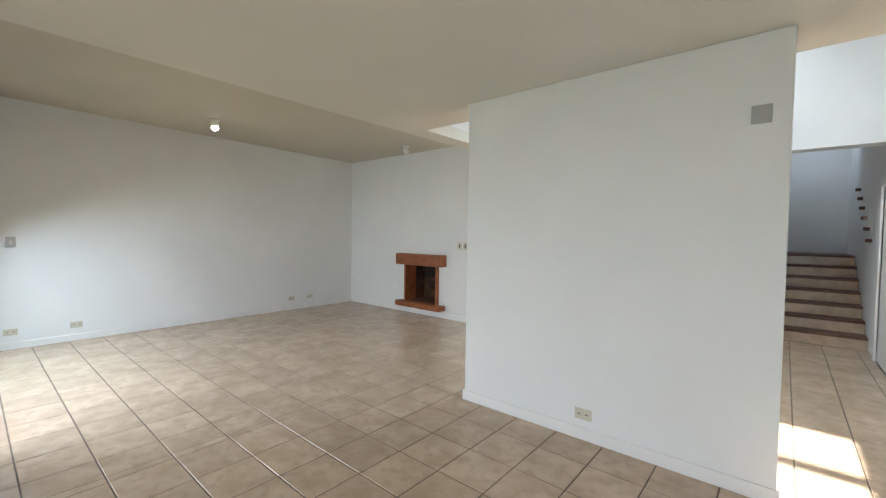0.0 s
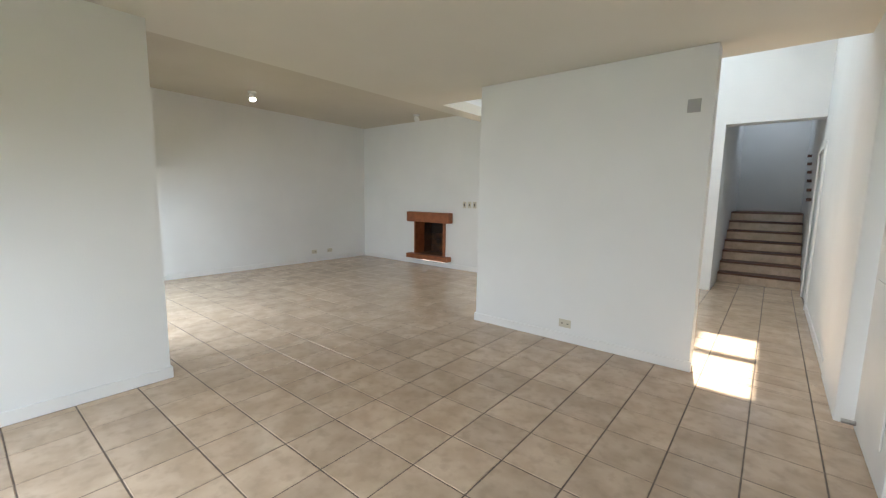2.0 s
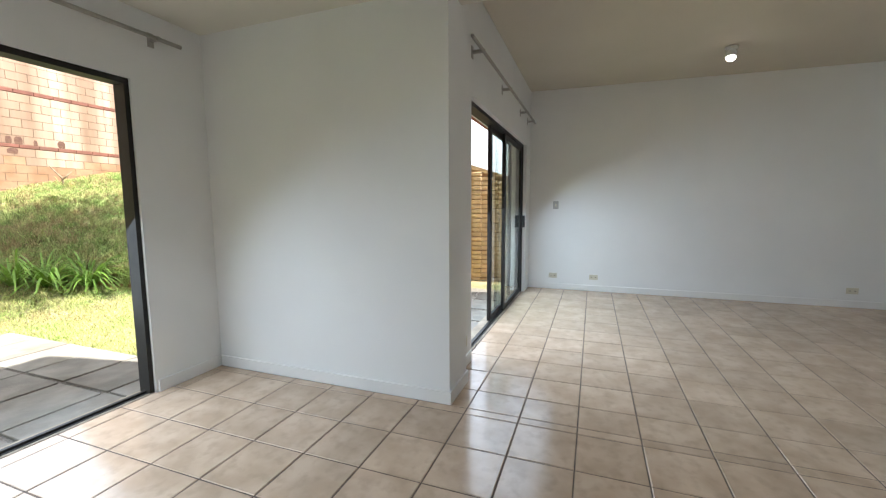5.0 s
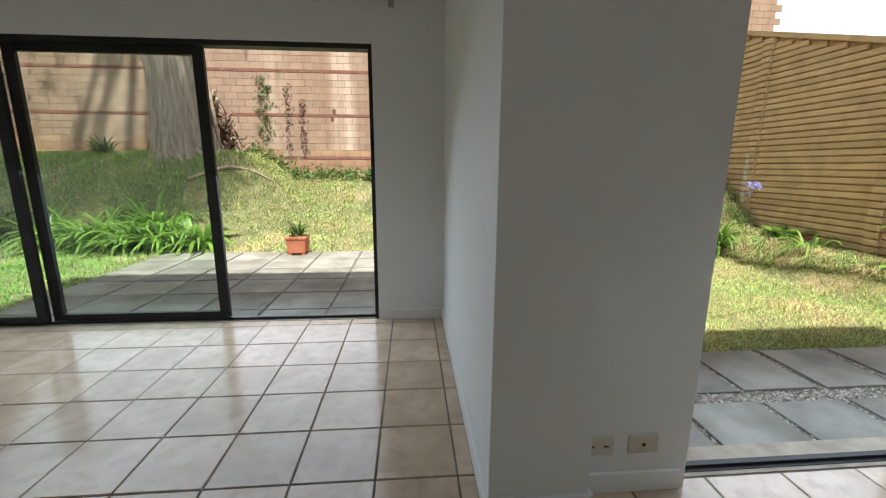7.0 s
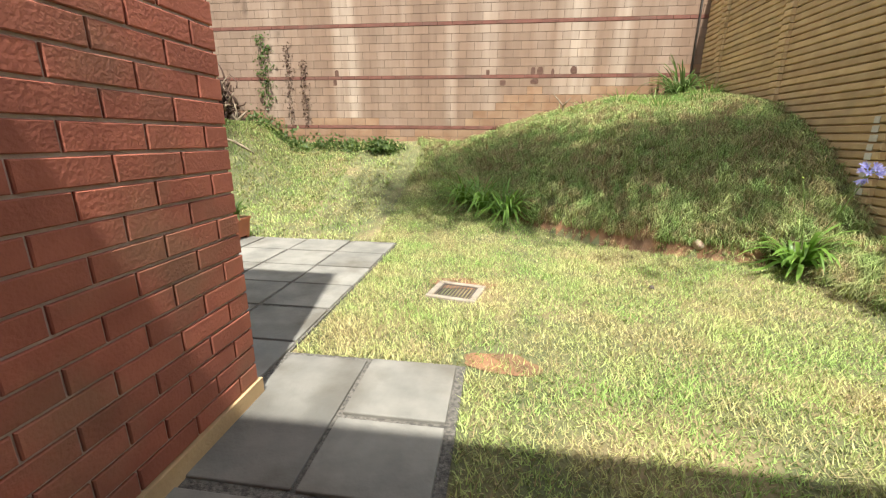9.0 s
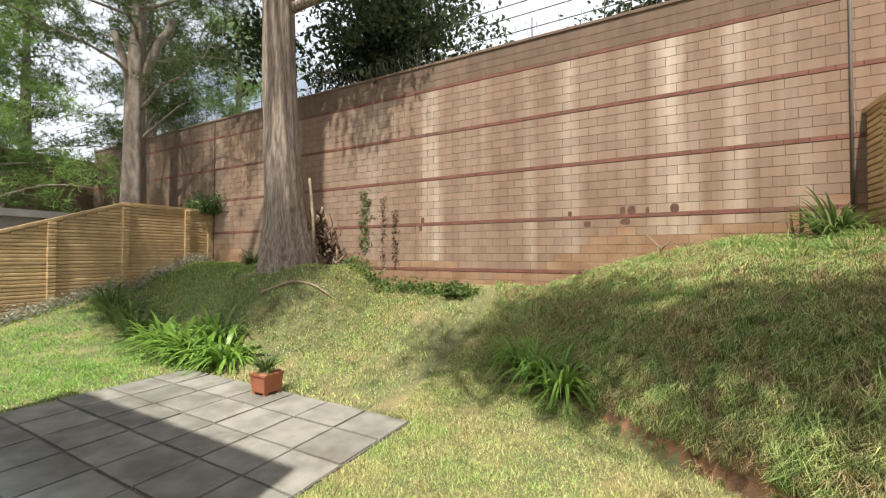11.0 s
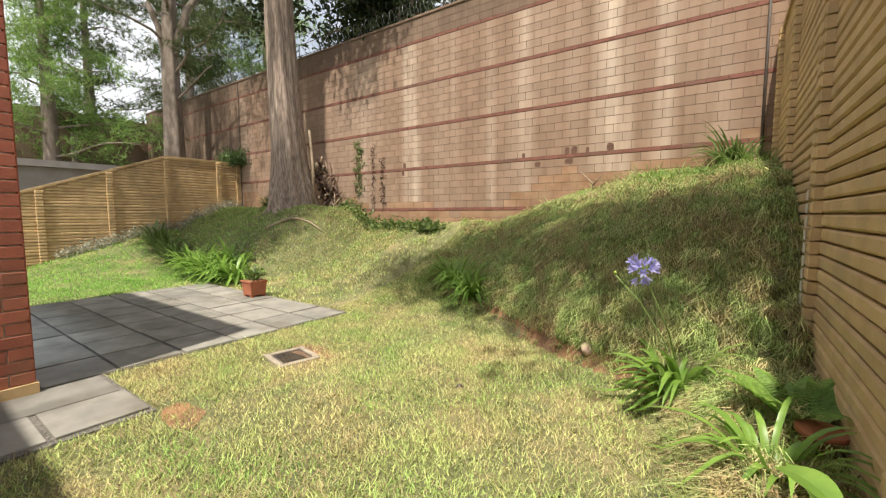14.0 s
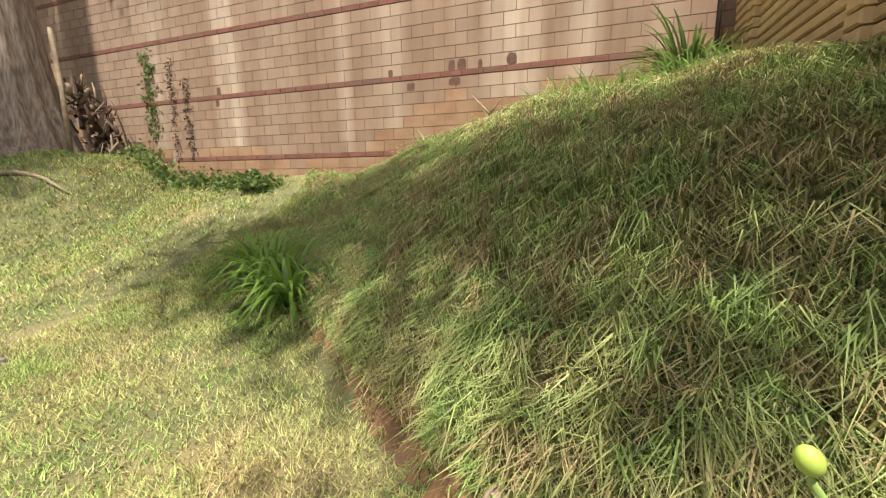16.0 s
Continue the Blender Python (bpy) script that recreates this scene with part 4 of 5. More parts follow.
lily = "agapanthus plants along the bank"
strap_plant("agapanthus", 4.2, 6.8, 80, 0.95, 0.016, "arching strap-leaved plant at the foot of the bank", M_LEAF, "plant", lily, up=1.0, droop=1.4, split=True)
strap_plant("agapanthus", 3.9, 7.0, 60, 0.95, 0.015, "arching strap-leaved plant at the foot of the bank", M_LEAF, "plant", lily, up=1.0, droop=1.4, split=True)
strap_plant("agapanthus", 4.6, 6.55, 85, 0.9, 0.018, "full strap-leaved plant with drooping yellow-green leaves", M_LEAF, "plant", lily, up=1.0, droop=1.4, split=True)
bloom = strap_plant("agapanthus", 7.48, 4.66, 70, 0.72, 0.026, "strap-leaved plant with one lilac flower head", M_LEAF, "plant", lily, up=0.98, droop=1.3, split=True)
strap_plant("agapanthus", 7.93, 3.58, 44, 0.6, 0.017, "bright strap-leaved plant beside the fence", M_LEAF, "plant", lily, up=1.0, droop=1.4, split=True)
for cx, cy, c in ((-3.3, 6.0, 70), (-2.6, 5.9, 90), (-2.0, 5.85, 100), (-1.45, 5.8, 100), (-0.9, 5.85, 80), (-1.7, 6.25, 70)):
    strap_plant("daylily", cx, cy, c + 20, 0.95, 0.032, "lush drooping strap-leaved clump on the lawn edge", M_LEAF, "plant", "daylily clumps", 0.24, up=1.0, droop=1.3)
# More of the same clumps, with shade put into a darker leaf colour.
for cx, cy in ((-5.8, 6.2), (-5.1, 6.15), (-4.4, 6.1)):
    strap_plant("daylily", cx, cy, 70, 0.85, 0.024, "strap-leaved clump under the bank, leaf colour darkened for shade", M_LEAFDK, "plant", "daylily clumps", 0.2)
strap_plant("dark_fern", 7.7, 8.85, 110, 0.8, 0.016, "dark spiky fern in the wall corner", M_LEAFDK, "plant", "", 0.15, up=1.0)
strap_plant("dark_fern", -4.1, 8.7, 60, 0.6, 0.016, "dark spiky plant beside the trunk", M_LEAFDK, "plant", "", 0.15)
for cx, cy, c, L in ((6.6, 8.6, 150, 0.32), (7.1, 8.2, 170, 0.34), (7.5, 7.7, 160, 0.32), (6.9, 7.6, 130, 0.28), (5.9, 8.5, 90, 0.25), (7.9, 8.3, 120, 0.3)):
    strap_plant("grass_tuft", cx, cy, c, L, 0.005, "bright green grass tuft on top of the bank", M_BRIGHTLEAF, "grass tuft", "grass tufts", 0.25, up=1.0)
for k in range(9):
    strap_plant("grass_tuft", 3.1 + 0.42 * k + rng.uniform(-0.2, 0.2), 8.2 + rng.uniform(-0.5, 0.8), 60, 0.3, 0.006, "wispy grass tuft near the wall foot", M_LONG, "grass tuft", "grass tufts", 0.15, up=1.0)

# lilac flower head
top = Vector((7.325, 3.93, 0.958))
base = Vector((7.48, 4.66, 0.1))
part("stem", tube(bmesh.new(), [base, base.lerp(top, 0.5) + Vector((0.03, 0, 0)), top], [0.0055, 0.005, 0.004], 6), M_STEM, bloom, "green flower stem")
petals, stalks = [], bmesh.new()
for k in range(16):
    a = k * 2.4 + 0.3
    zc = -0.75 if k in (3, 11, 14) else 0.9 - 0.95 * (k + 0.5) / 16
    r = math.sqrt(max(0.05, 1 - zc * zc))
    dvec = Vector((r * math.cos(a), r * math.sin(a), zc)).normalized()
    reach = 0.045 + 0.012 * math.sin(k * 1.9)
    c = top + dvec * reach
    tube(stalks, [top, top.lerp(c, 0.5) + Vector((0, 0, 0.006)), c], 0.0017, 4, False)
    u = dvec.orthogonal().normalized()
    w = dvec.cross(u)
    for j in range(6):
        b = j * math.tau / 6 + k
        o = u * math.cos(b) + w * math.sin(b)
        s = dvec.cross(o)
        rows = []
        for q, out, half in ((0.0, 0.002, 0.0015), (0.016, 0.006, 0.0045), (0.032, 0.012, 0.0065), (0.044, 0.023, 0.005), (0.046, 0.03, 0.001)):
            m = c + dvec * q + o * out
            rows += [m - s * half, m + s * half]
        petals.append((np.array(rows), np.array([(2 * i, 2 * i + 1, 2 * i + 3, 2 * i + 2) for i in range(4)])))
tagged(part("stalks", stalks, M_STEM, bloom), kind="stuff")
v, f = cat(petals)
raw("petals", v, f, M_PETAL, bloom, "lilac blue petals", "stuff")


bud = thing("flower_bud", (7.46, 4.64, 0.1), "pale lime flower bud on a thin stem", "flower bud")
bm = bmesh.new()
bmesh.ops.create_uvsphere(bm, u_segments=14, v_segments=10, radius=1, matrix=Matrix.LocRotScale((7.1, 4.287, 0.888), Euler((0.3, -0.4, 0)), (0.009, 0.009, 0.0125)))
for fc in bm.faces:
    fc.smooth = True
part("bud", bm, mat("lime bud", (0.48, 0.62, 0.12), (0.42, 0.55, 0.1), 20, 0.5, 0), bud)
part("stem", tube(bmesh.new(), [(7.46, 4.64, 0.1), (7.38, 4.55, 0.4), (7.24, 4.41, 0.68), (7.105, 4.292, 0.87)], [0.005, 0.004, 0.0035, 0.003], 6), M_STEM, bud)


def fern(cx, cy, z, count, L, label):
    t = thing("fern", (cx, cy, z), label, "fern")
    for _ in range(count):
        a = rng.uniform(0, 6.28)
        chunks = []
        ln = L * rng.uniform(0.7, 1.1)
        for k in range(26):
            u = (k + 1) / 27
            c = np.array([cx + math.cos(a) * ln * 0.62 * u, cy + math.sin(a) * ln * 0.62 * u, z + ln * (1.05 * u - 0.62 * u * u)])
            w = 0.075 * math.sin(math.pi * min(1, u * 0.9 + 0.12)) * ln / 0.6
            for sg in (-1, 1):
                s = np.array([-math.sin(a), math.cos(a), 0]) * sg
                fw = np.array([math.cos(a), math.sin(a), 0.5]) * ln / 60
                chunks.append((np.array([c - fw * 0.7, c + s * w - fw * 0.2 - (0, 0, w * 0.3), c + s * w * 0.9 + fw * 0.8 - (0, 0, w * 0.3), c + fw * 0.6]), np.array([(0, 1, 2, 3)])))
        v, f = cat(chunks)
        raw("frond", v, f, M_FERN, t)


PZ = float(ground_z(8.11, 3.88)) - 0.01
pot2 = thing("flower_pot", (8.11, 3.88, PZ), "round terracotta pot beside the fence", "flower pot")
part("pot", tube(bmesh.new(), [(8.11, 3.88, PZ), (8.11, 3.88, PZ + 0.13), (8.11, 3.88, PZ + 0.135), (8.11, 3.88, PZ + 0.16)], [0.065, 0.085, 0.097, 0.097], 20), M_POT, pot2)
fern(8.05, 4.06, float(ground_z(8.05, 4.06)), 22, 0.56, "green sword fern growing at the fence foot")

def broadleaf(cx, cy, z, leaves, label):
    """Upright stems with large ovate leaves."""
    t = thing("broadleaf_plant", (cx, cy, z), label, "plant")
    for k in range(leaves):
        a = k * 2.4 + 0.5
        hgt = rng.uniform(0.12, 0.55)
        L, w = rng.uniform(0.16, 0.27), rng.uniform(0.045, 0.07)
        root = Vector((cx + 0.03 * math.cos(a), cy + 0.03 * math.sin(a), z - 0.03))
        d = Vector((math.cos(a), math.sin(a), 0.55)).normalized()
        s = Vector((-math.sin(a), math.cos(a), 0))
        o = Vector((cx + 0.1 * math.cos(a), cy + 0.1 * math.sin(a), z + hgt))
        part("stem", tube(bmesh.new(), [root, root.lerp(o, 0.6) + Vector((0, 0, 0.03)), o], [0.008, 0.007, 0.005], 5), M_STEM, t)
        row = []
        for i in range(8):
            u = i / 7
            c = o + d * L * u - Vector((0, 0, 0.09 * u * u))
            ww = w * math.sin(math.pi * min(1, 0.06 + u * 0.94)) ** 0.7 + 0.001
            row += [tuple(c - s * ww + Vector((0, 0, 0.25 * ww))), tuple(c), tuple(c + s * ww + Vector((0, 0, 0.25 * ww)))]
        q = []
        for i in range(7):
            q += [(3 * i, 3 * i + 1, 3 * i + 4, 3 * i + 3), (3 * i + 1, 3 * i + 2, 3 * i + 5, 3 * i + 4)]
        raw("leaf", np.array(row), np.array(q), M_LEAF, t)


broadleaf(8.03, 2.6, float(ground_z(8.03, 2.6)), 11, "broad bright leaves of a plant against the fence")

# pot with spiky plant on the patio
zp = -0.143
pot = thing("planter", (0.97, 5.22, zp), "square terracotta planter on short feet", "flower pot")
bm = bmesh.new()
g = bmesh.ops.create_cone(bm, cap_ends=True, segments=4, radius1=0.185, radius2=0.215, depth=0.24, matrix=pose(0.97, 5.22, zp + 0.15, 0, 0, 45))
bmesh.ops.bevel(bm, geom=list(bm.edges), offset=0.008, segments=2, affect="EDGES")
part("body", bm, M_POT, pot)
part("rim", box(0.81, 1.13, 5.06, 5.38, zp + 0.25, zp + 0.285, 0.006), M_POT, pot)
for sx in (-0.1, 0.1):
    for sy in (-0.1, 0.1):
        part("foot", box(0.97 + sx - 0.025, 0.97 + sx + 0.025, 5.22 + sy - 0.025, 5.22 + sy + 0.025, zp, zp + 0.035), M_POT, pot)
part("soil", box(0.83, 1.11, 5.08, 5.36, zp + 0.28, zp + 0.29), M_SOIL, pot)
strap_plant("dracaena", 0.97, 5.22, 60, 0.36, 0.014, "spiky green plant in the square planter", M_LEAFDK, "plant", "", 0.06, zp + 0.29, up=1.05)

# drain with concrete collar
drain = thing("drain", (4.13, 3.8, -0.2), "square iron drain grate in a pale concrete collar", "drain")
bm = bmesh.new()
for a in ((-0.23, 0.23, -0.21, -0.155), (-0.23, 0.23, 0.155, 0.21), (-0.23, -0.17, -0.155, 0.155), (0.17, 0.23, -0.155, 0.155)):
    bx(bm, *a, -0.08, 0.02, 0.008)
bm.transform(pose(4.13, 3.8, -0.175, 0, 0, -12))
part("collar", bm, M_CONC, drain)
bm = bx(bx(bx(box(-0.17, 0.17, -0.155, -0.135, -0.03, 0.01), -0.17, 0.17, 0.135, 0.155, -0.03, 0.01), -0.17, -0.15, -0.135, 0.135, -0.03, 0.01), 0.15, 0.17, -0.135, 0.135, -0.03, 0.01)
bm.transform(pose(4.13, 3.8, -0.172, 0, 0, -12))
part("frame", bm, M_IRON, drain)
for k in range(9):
    bm = box(-0.14 + 0.033 * k, -0.128 + 0.033 * k, -0.135, 0.135, -0.02, 0.006)
    bm.transform(pose(4.13, 3.8, -0.172, 0, 0, -12))
    part("bar", bm, M_IRON, drain)
bm = box(-0.15, 0.15, -0.135, 0.135, -0.06, -0.03)
bm.transform(pose(4.13, 3.8, -0.172, 0, 0, -12))
part("pit", bm, M_DARK, drain)
for cx, cy, r in ((4.13, 4.02, 0.42), (4.5, 2.6, 0.32)):
    bm = bmesh.new()
    bmesh.ops.create_circle(bm, cap_ends=True, radius=r, segments=22)
    for vv in bm.verts:
        k = 0.75 + 0.35 * noise.noise(Vector((vv.co.x * 4, vv.co.y * 4, cx)))
        vv.co = Vector((vv.co.x * k + cx, vv.co.y * k * 0.55 + cy, 0))
        vv.co.z = float(ground_z(vv.co.x, vv.co.y)) + 0.008
    tagged(part("bare_soil", bm, M_SOIL), "bare red clay patch worn into the lawn", "soil", kind="stuff")

for cx, cy, r, lab in ((6.72, 5.06, 0.07, "pale stone at the foot of the bank"), (5.94, 4.14, 0.03, "dark clod lying on the lawn")):
    bm = bmesh.new()
    bmesh.ops.create_icosphere(bm, subdivisions=3, radius=r)
    for vv in bm.verts:
        vv.co *= 1 + 0.35 * noise.noise(vv.co * 14)
        vv.co = Vector((vv.co.x * 0.8 + cx, vv.co.y + cy, vv.co.z * 0.8 + float(ground_z(cx, cy)) + r * 0.45))
    for fc in bm.faces:
        fc.smooth = True
    tagged(part("stone", bm, M_STONE if r > 0.05 else M_IRON), lab, "stone")

twig = thing("dry_sprout", (5.67, 9.05, 1.8), "dry two-leaved sprout on the bank by the wall", "plant")
z0 = float(ground_z(5.67, 9.05))
part("sprout", tube(tube(bmesh.new(), [(5.67, 9.05, z0), (5.66, 9.04, z0 + 0.18), (5.45, 9.0, z0 + 0.4)], [0.02, 0.018, 0.008], 6), [(5.66, 9.04, z0 + 0.16), (5.8, 9.0, z0 + 0.32)], [0.02, 0.008], 6), M_DRYWOOD, twig)


# ---------- trees ----------
def trunk_mesh(pts, radii, flutes=0, depth=0.0, sides=36):
    bm = bmesh.new()
    rings = []
    for i, (p, r) in enumerate(zip(pts, radii)):
        ring = []
        for k in range(sides):
            a = k * math.tau / sides
            q = r * (1 + depth * (r / radii[-1] - 0.6) * math.cos(flutes * a + 0.8 * math.sin(2 * a) + i * 0.1) + 0.06 * noise.noise(Vector((math.cos(a) * 2.2, math.sin(a) * 2.2, i * 0.35))))
            ring.append(bm.verts.new((p[0] + q * math.cos(a), p[1] + q * math.sin(a), p[2])))
        rings.append(ring)
    for r0, r1 in zip(rings, rings[1:]):
        for k in range(sides):
            bm.faces.new((r0[k], r0[(k + 1) % sides], r1[(k + 1) % sides], r1[k])).smooth = True
    return bm


def limb(a, b, r0, r1, sag=0.3, steps=7):
    a, b = Vector(a), Vector(b)
    pts = []
    for k in range(steps):
        u = k / (steps - 1)
        j = Vector((rng.normal(0, 1), rng.normal(0, 1), rng.normal(0, 0.6))) * (b - a).length * 0.02
        pts.append(a.lerp(b, u) + Vector((0, 0, sag * math.sin(u * math.pi))) + j)
    return pts, [r0 + (r1 - r0) * k / (steps - 1) for k in range(steps)]


def sprays(centres, spread, count, size, kind):
    """Leaf sprays round each centre: needle tufts ('pine') or flat scaly twigs ('leaf')."""
    cen = np.asarray(centres, float)
    n = len(cen) * count
    c = np.repeat(cen, count, 0) + rng.normal(0, 1, (n, 3)) * np.asarray(spread)
    if kind == "pine":
        m = 7
        c = np.repeat(c, m, 0)
        d = rng.normal(0, 1, (len(c), 3)) + (0, 0, 0.35)
        d /= np.linalg.norm(d, axis=1)[:, None]
        L = size * rng.uniform(0.7, 1.3, len(c))
        s = np.cross(d, rng.normal(0, 1, (len(c), 3)))
        s *= (size * 0.045 / (np.linalg.norm(s, axis=1) + 1e-6))[:, None]
        v = np.stack([c - s, c + s, c + d * L[:, None]], 1).reshape(-1, 3)
        return v, np.arange(len(v)).reshape(-1, 3)
    d = rng.normal(0, 1, (n, 3)) + (0, 0, -0.5)
    d /= np.linalg.norm(d, axis=1)[:, None]
    L = size * rng.uniform(0.6, 1.4, n)
    s = np.cross(d, rng.normal(0, 1, (n, 3)))
    s *= (L * 0.28 / (np.linalg.norm(s, axis=1) + 1e-6))[:, None]
    v = np.stack([c, c + d * L[:, None] * 0.5 - s, c + d * L[:, None], c + d * L[:, None] * 0.5 + s], 1).reshape(-1, 3)
    k = np.arange(n)[:, None] * 4
    return v, np.concatenate([k + (0, 1, 2), k + (0, 2, 3)])


def tree(name, label, trunk_bm, bark, limbs, crown, leafmat, cx, cy, cz):
    t = thing(name, (cx, cy, cz), label, "tree")
    part("trunk", trunk_bm, bark, t)
    for p, r in limbs:
        part("limb", tube(bmesh.new(), p, r, 8), bark, t)
    v, f = crown
    raw("crown", v, f, leafmat, t)
    return t


# the great trunk in front of the wall
zb = float(ground_z(-2.3, 8.1))
pts = [(-1.97, 8.1, zb - 1.0), (-1.97, 8.1, zb + 0.0), (-2.03, 8.1, zb + 0.35), (-2.08, 8.1, zb + 0.8), (-2.13, 8.1, zb + 1.5), (-2.24, 8.1, zb + 2.9), (-2.36, 8.1, zb + 4.7), (-2.42, 8.1, zb + 7.7), (-2.4, 8.1, zb + 12.7)]
big = trunk_mesh(pts, [0.68, 0.63, 0.56, 0.49, 0.43, 0.39, 0.36, 0.33, 0.24], 11, 0.05, 90)
limbs, cents = [], []
for z, dx, dy, dz in ((7.6, 3.2, 1.6, 0.3), (8.3, 2.6, -0.4, 1.2), (9.0, 3.6, 2.0, 1.5), (7.4, -1.8, 1.0, 0.3), (8.8, -2.8, -0.5, 1.5), (10.5, 2.4, 1.4, 1.5), (10.3, -2.0, 1.4, 1.5), (11.5, 1.2, -1.6, 1.6), (9.6, 0.5, 2.6, 0.8), (11.8, -1.6, -1.0, 1.8)):
    a = Vector((-2.35, 8.1, z))
    b = a + Vector((dx, dy, dz))
    limbs.append(limb(a, b, 0.13, 0.03))
    for u in np.linspace(0.45, 1.05, 6):
        for _ in range(4):
            cents.append(a.lerp(b, float(u)) + Vector((rng.normal(0, 0.35), rng.normal(0, 0.35), rng.normal(-0.1, 0.35))))
# Long unseen limbs to the south, added only to shade the west bank.
for k in range(15):
    a = Vector((-2.4, 8.0, 10.2 + 0.1 * k))
    b = Vector((-6.3 + 6.2 * (k + 0.5) / 15, rng.uniform(1.9, 3.7), rng.uniform(9.4, 10.4)))
    limbs.append(limb(a, b, 0.1, 0.02, 0.5))
    for u in np.linspace(0.78, 1.05, 6):
        for _ in range(5):
            cents.append(a.lerp(b, float(u)) + Vector((rng.normal(0, 0.35), rng.normal(0, 0.35), rng.normal(0, 0.3))))
tree("cypress", "huge grey fluted cypress trunk before the garden wall", big, M_BARK, limbs, sprays([tuple(c) for c in cents], (0.28, 0.28, 0.22), 44, 0.16, "leaf"), M_CYP, -2.2, 8.1, zb)

# dark tree behind the wall
limbs, cents = [], []
for k in range(30):
    a = Vector((-1.6 + rng.normal(0, 0.2), 12.2, 5.0 + rng.uniform(0, 6)))
    b = a + Vector((rng.uniform(-3.2, 3.4), rng.uniform(-1.8, 1.6), rng.uniform(0.2, 2.6)))
    limbs.append(limb(a, b, 0.10, 0.02))
    for u in np.linspace(0.3, 1.05, 7):
        for _ in range(3):
            cents.append(a.lerp(b, float(u)) + Vector((rng.normal(0, 0.4), rng.normal(0, 0.4), rng.normal(0, 0.4))))
tree("broadleaf_tree", "dark dense tree behind the garden wall", trunk_mesh([(-1.8, 12.2, 0), (-1.7, 12.2, 4), (-1.6, 12.2, 8), (-1.5, 12.2, 12)], [0.34, 0.28, 0.2, 0.08], 3, 0.05, 16), M_BARK, limbs, sprays([tuple(c) for c in cents], (0.27, 0.27, 0.22), 34, 0.17, "leaf"), M_CYP, -1.8, 12.2, 0)

# tree whose branches hang over the wall near the fence
limbs, cents = [], []
for k in range(14):
    a = Vector((6.6, 13.2, 7.5 + rng.uniform(0, 3)))
    b = a + Vector((rng.uniform(-2.6, 2.4), rng.uniform(-1.8, 1), rng.uniform(-0.4, 1.8)))
    limbs.append(limb(a, b, 0.09, 0.02))
    for u in np.linspace(0.35, 1.05, 6):
        for _ in range(2):
            cents.append(a.lerp(b, float(u)) + Vector((rng.normal(0, 0.35), rng.normal(0, 0.35), rng.normal(0, 0.3))))
tree("cypress", "dark tree whose branches hang above the wall top", trunk_mesh([(6.6, 13.2, 0), (6.6, 13.2, 5), (6.6, 13.2, 11)], [0.3, 0.25, 0.1], 3, 0.05, 16), M_BARK, limbs, sprays([tuple(c) for c in cents], (0.26, 0.26, 0.24), 46, 0.16, "leaf"), M_CYP, 6.6, 13.2, 0)

# pine behind the west fence
limbs, cents = [], []
limbs.append(limb((-9.0, 8.05, 6.9), (-8.7, 9.0, 9.6), 0.17, 0.12, 0.0))
limbs.append(limb((-9.0, 8.05, 6.6), (-9.1, 7.5, 8.6), 0.13, 0.09, 0.0))
limbs.append(limb((-8.95, 8.1, 5.2), (-7.6, 8.9, 6.6), 0.06, 0.012, 0.1))
for k in range(26):
    z = 6.3 + 8.4 * (k / 26) ** 0.8
    a = Vector((-9.0, 8.1, z))
    ang = k * 2.4
    b = a + Vector((math.cos(ang), math.sin(ang), 0.1)) * rng.uniform(2.2, 4.4) + Vector((0, 0, rng.uniform(-0.5, 1.0)))
    limbs.append(limb(a, b, 0.055, 0.012, 0.25))
    for u in np.linspace(0.35, 1.05, 8):
        for _ in range(2):
            cents.append(a.lerp(b, float(u)) + Vector((rng.normal(0, 0.3), rng.normal(0, 0.3), 0.25 + rng.normal(0, 0.22))))
tree("pine", "tall pale-barked pine forking above the fence", trunk_mesh([(-9.0, 8.05, 0), (-9.0, 8.05, 3.2), (-8.98, 8.05, 5.2), (-9.0, 8.05, 7), (-9.0, 8.2, 11), (-9.0, 8.3, 15)], [0.36, 0.30, 0.26, 0.24, 0.15, 0.06], 4, 0.04, 24), M_BARK2, limbs, sprays([tuple(c) for c in cents], (0.2, 0.2, 0.13), 26, 0.19, "pine"), M_PINE, -9.0, 8.05, 0)

for tx, ty, hh, seed in ((-13.5, 10.6, 13, 1), (-13.0, 5.5, 11, 2), (-18.0, 8.0, 14, 3), (-11.8, 13.5, 13, 4), (-17.5, 13.5, 14, 5)):
    limbs, cents = [], []
    for k in range(22):
        z = 2.6 + (hh - 3) * k / 22
        a = Vector((tx, ty, z))
        ang = k * 2.4 + seed
        b = a + Vector((math.cos(ang), math.sin(ang), 0.15)) * rng.uniform(1.6, 3.4) * (1.15 - 0.6 * k / 22)
        limbs.append(limb(a, b, 0.05, 0.012, 0.2))
        for u in np.linspace(0.3, 1.05, 6):
            for _ in range(2):
                cents.append(a.lerp(b, float(u)) + Vector((rng.normal(0, 0.35), rng.normal(0, 0.35), 0.2 + rng.normal(0, 0.3))))
    tree("pine", "slender pine beyond the west fence", trunk_mesh([(tx, ty, 0), (tx + 0.1, ty, hh * 0.5), (tx, ty, hh)], [0.26, 0.18, 0.05], 4, 0.04, 14), M_BARK2, limbs, sprays([tuple(c) for c in cents], (0.24, 0.24, 0.17), 20, 0.24, "pine"), M_PINE if seed % 2 else M_BRIGHTLEAF, tx, ty, 0)

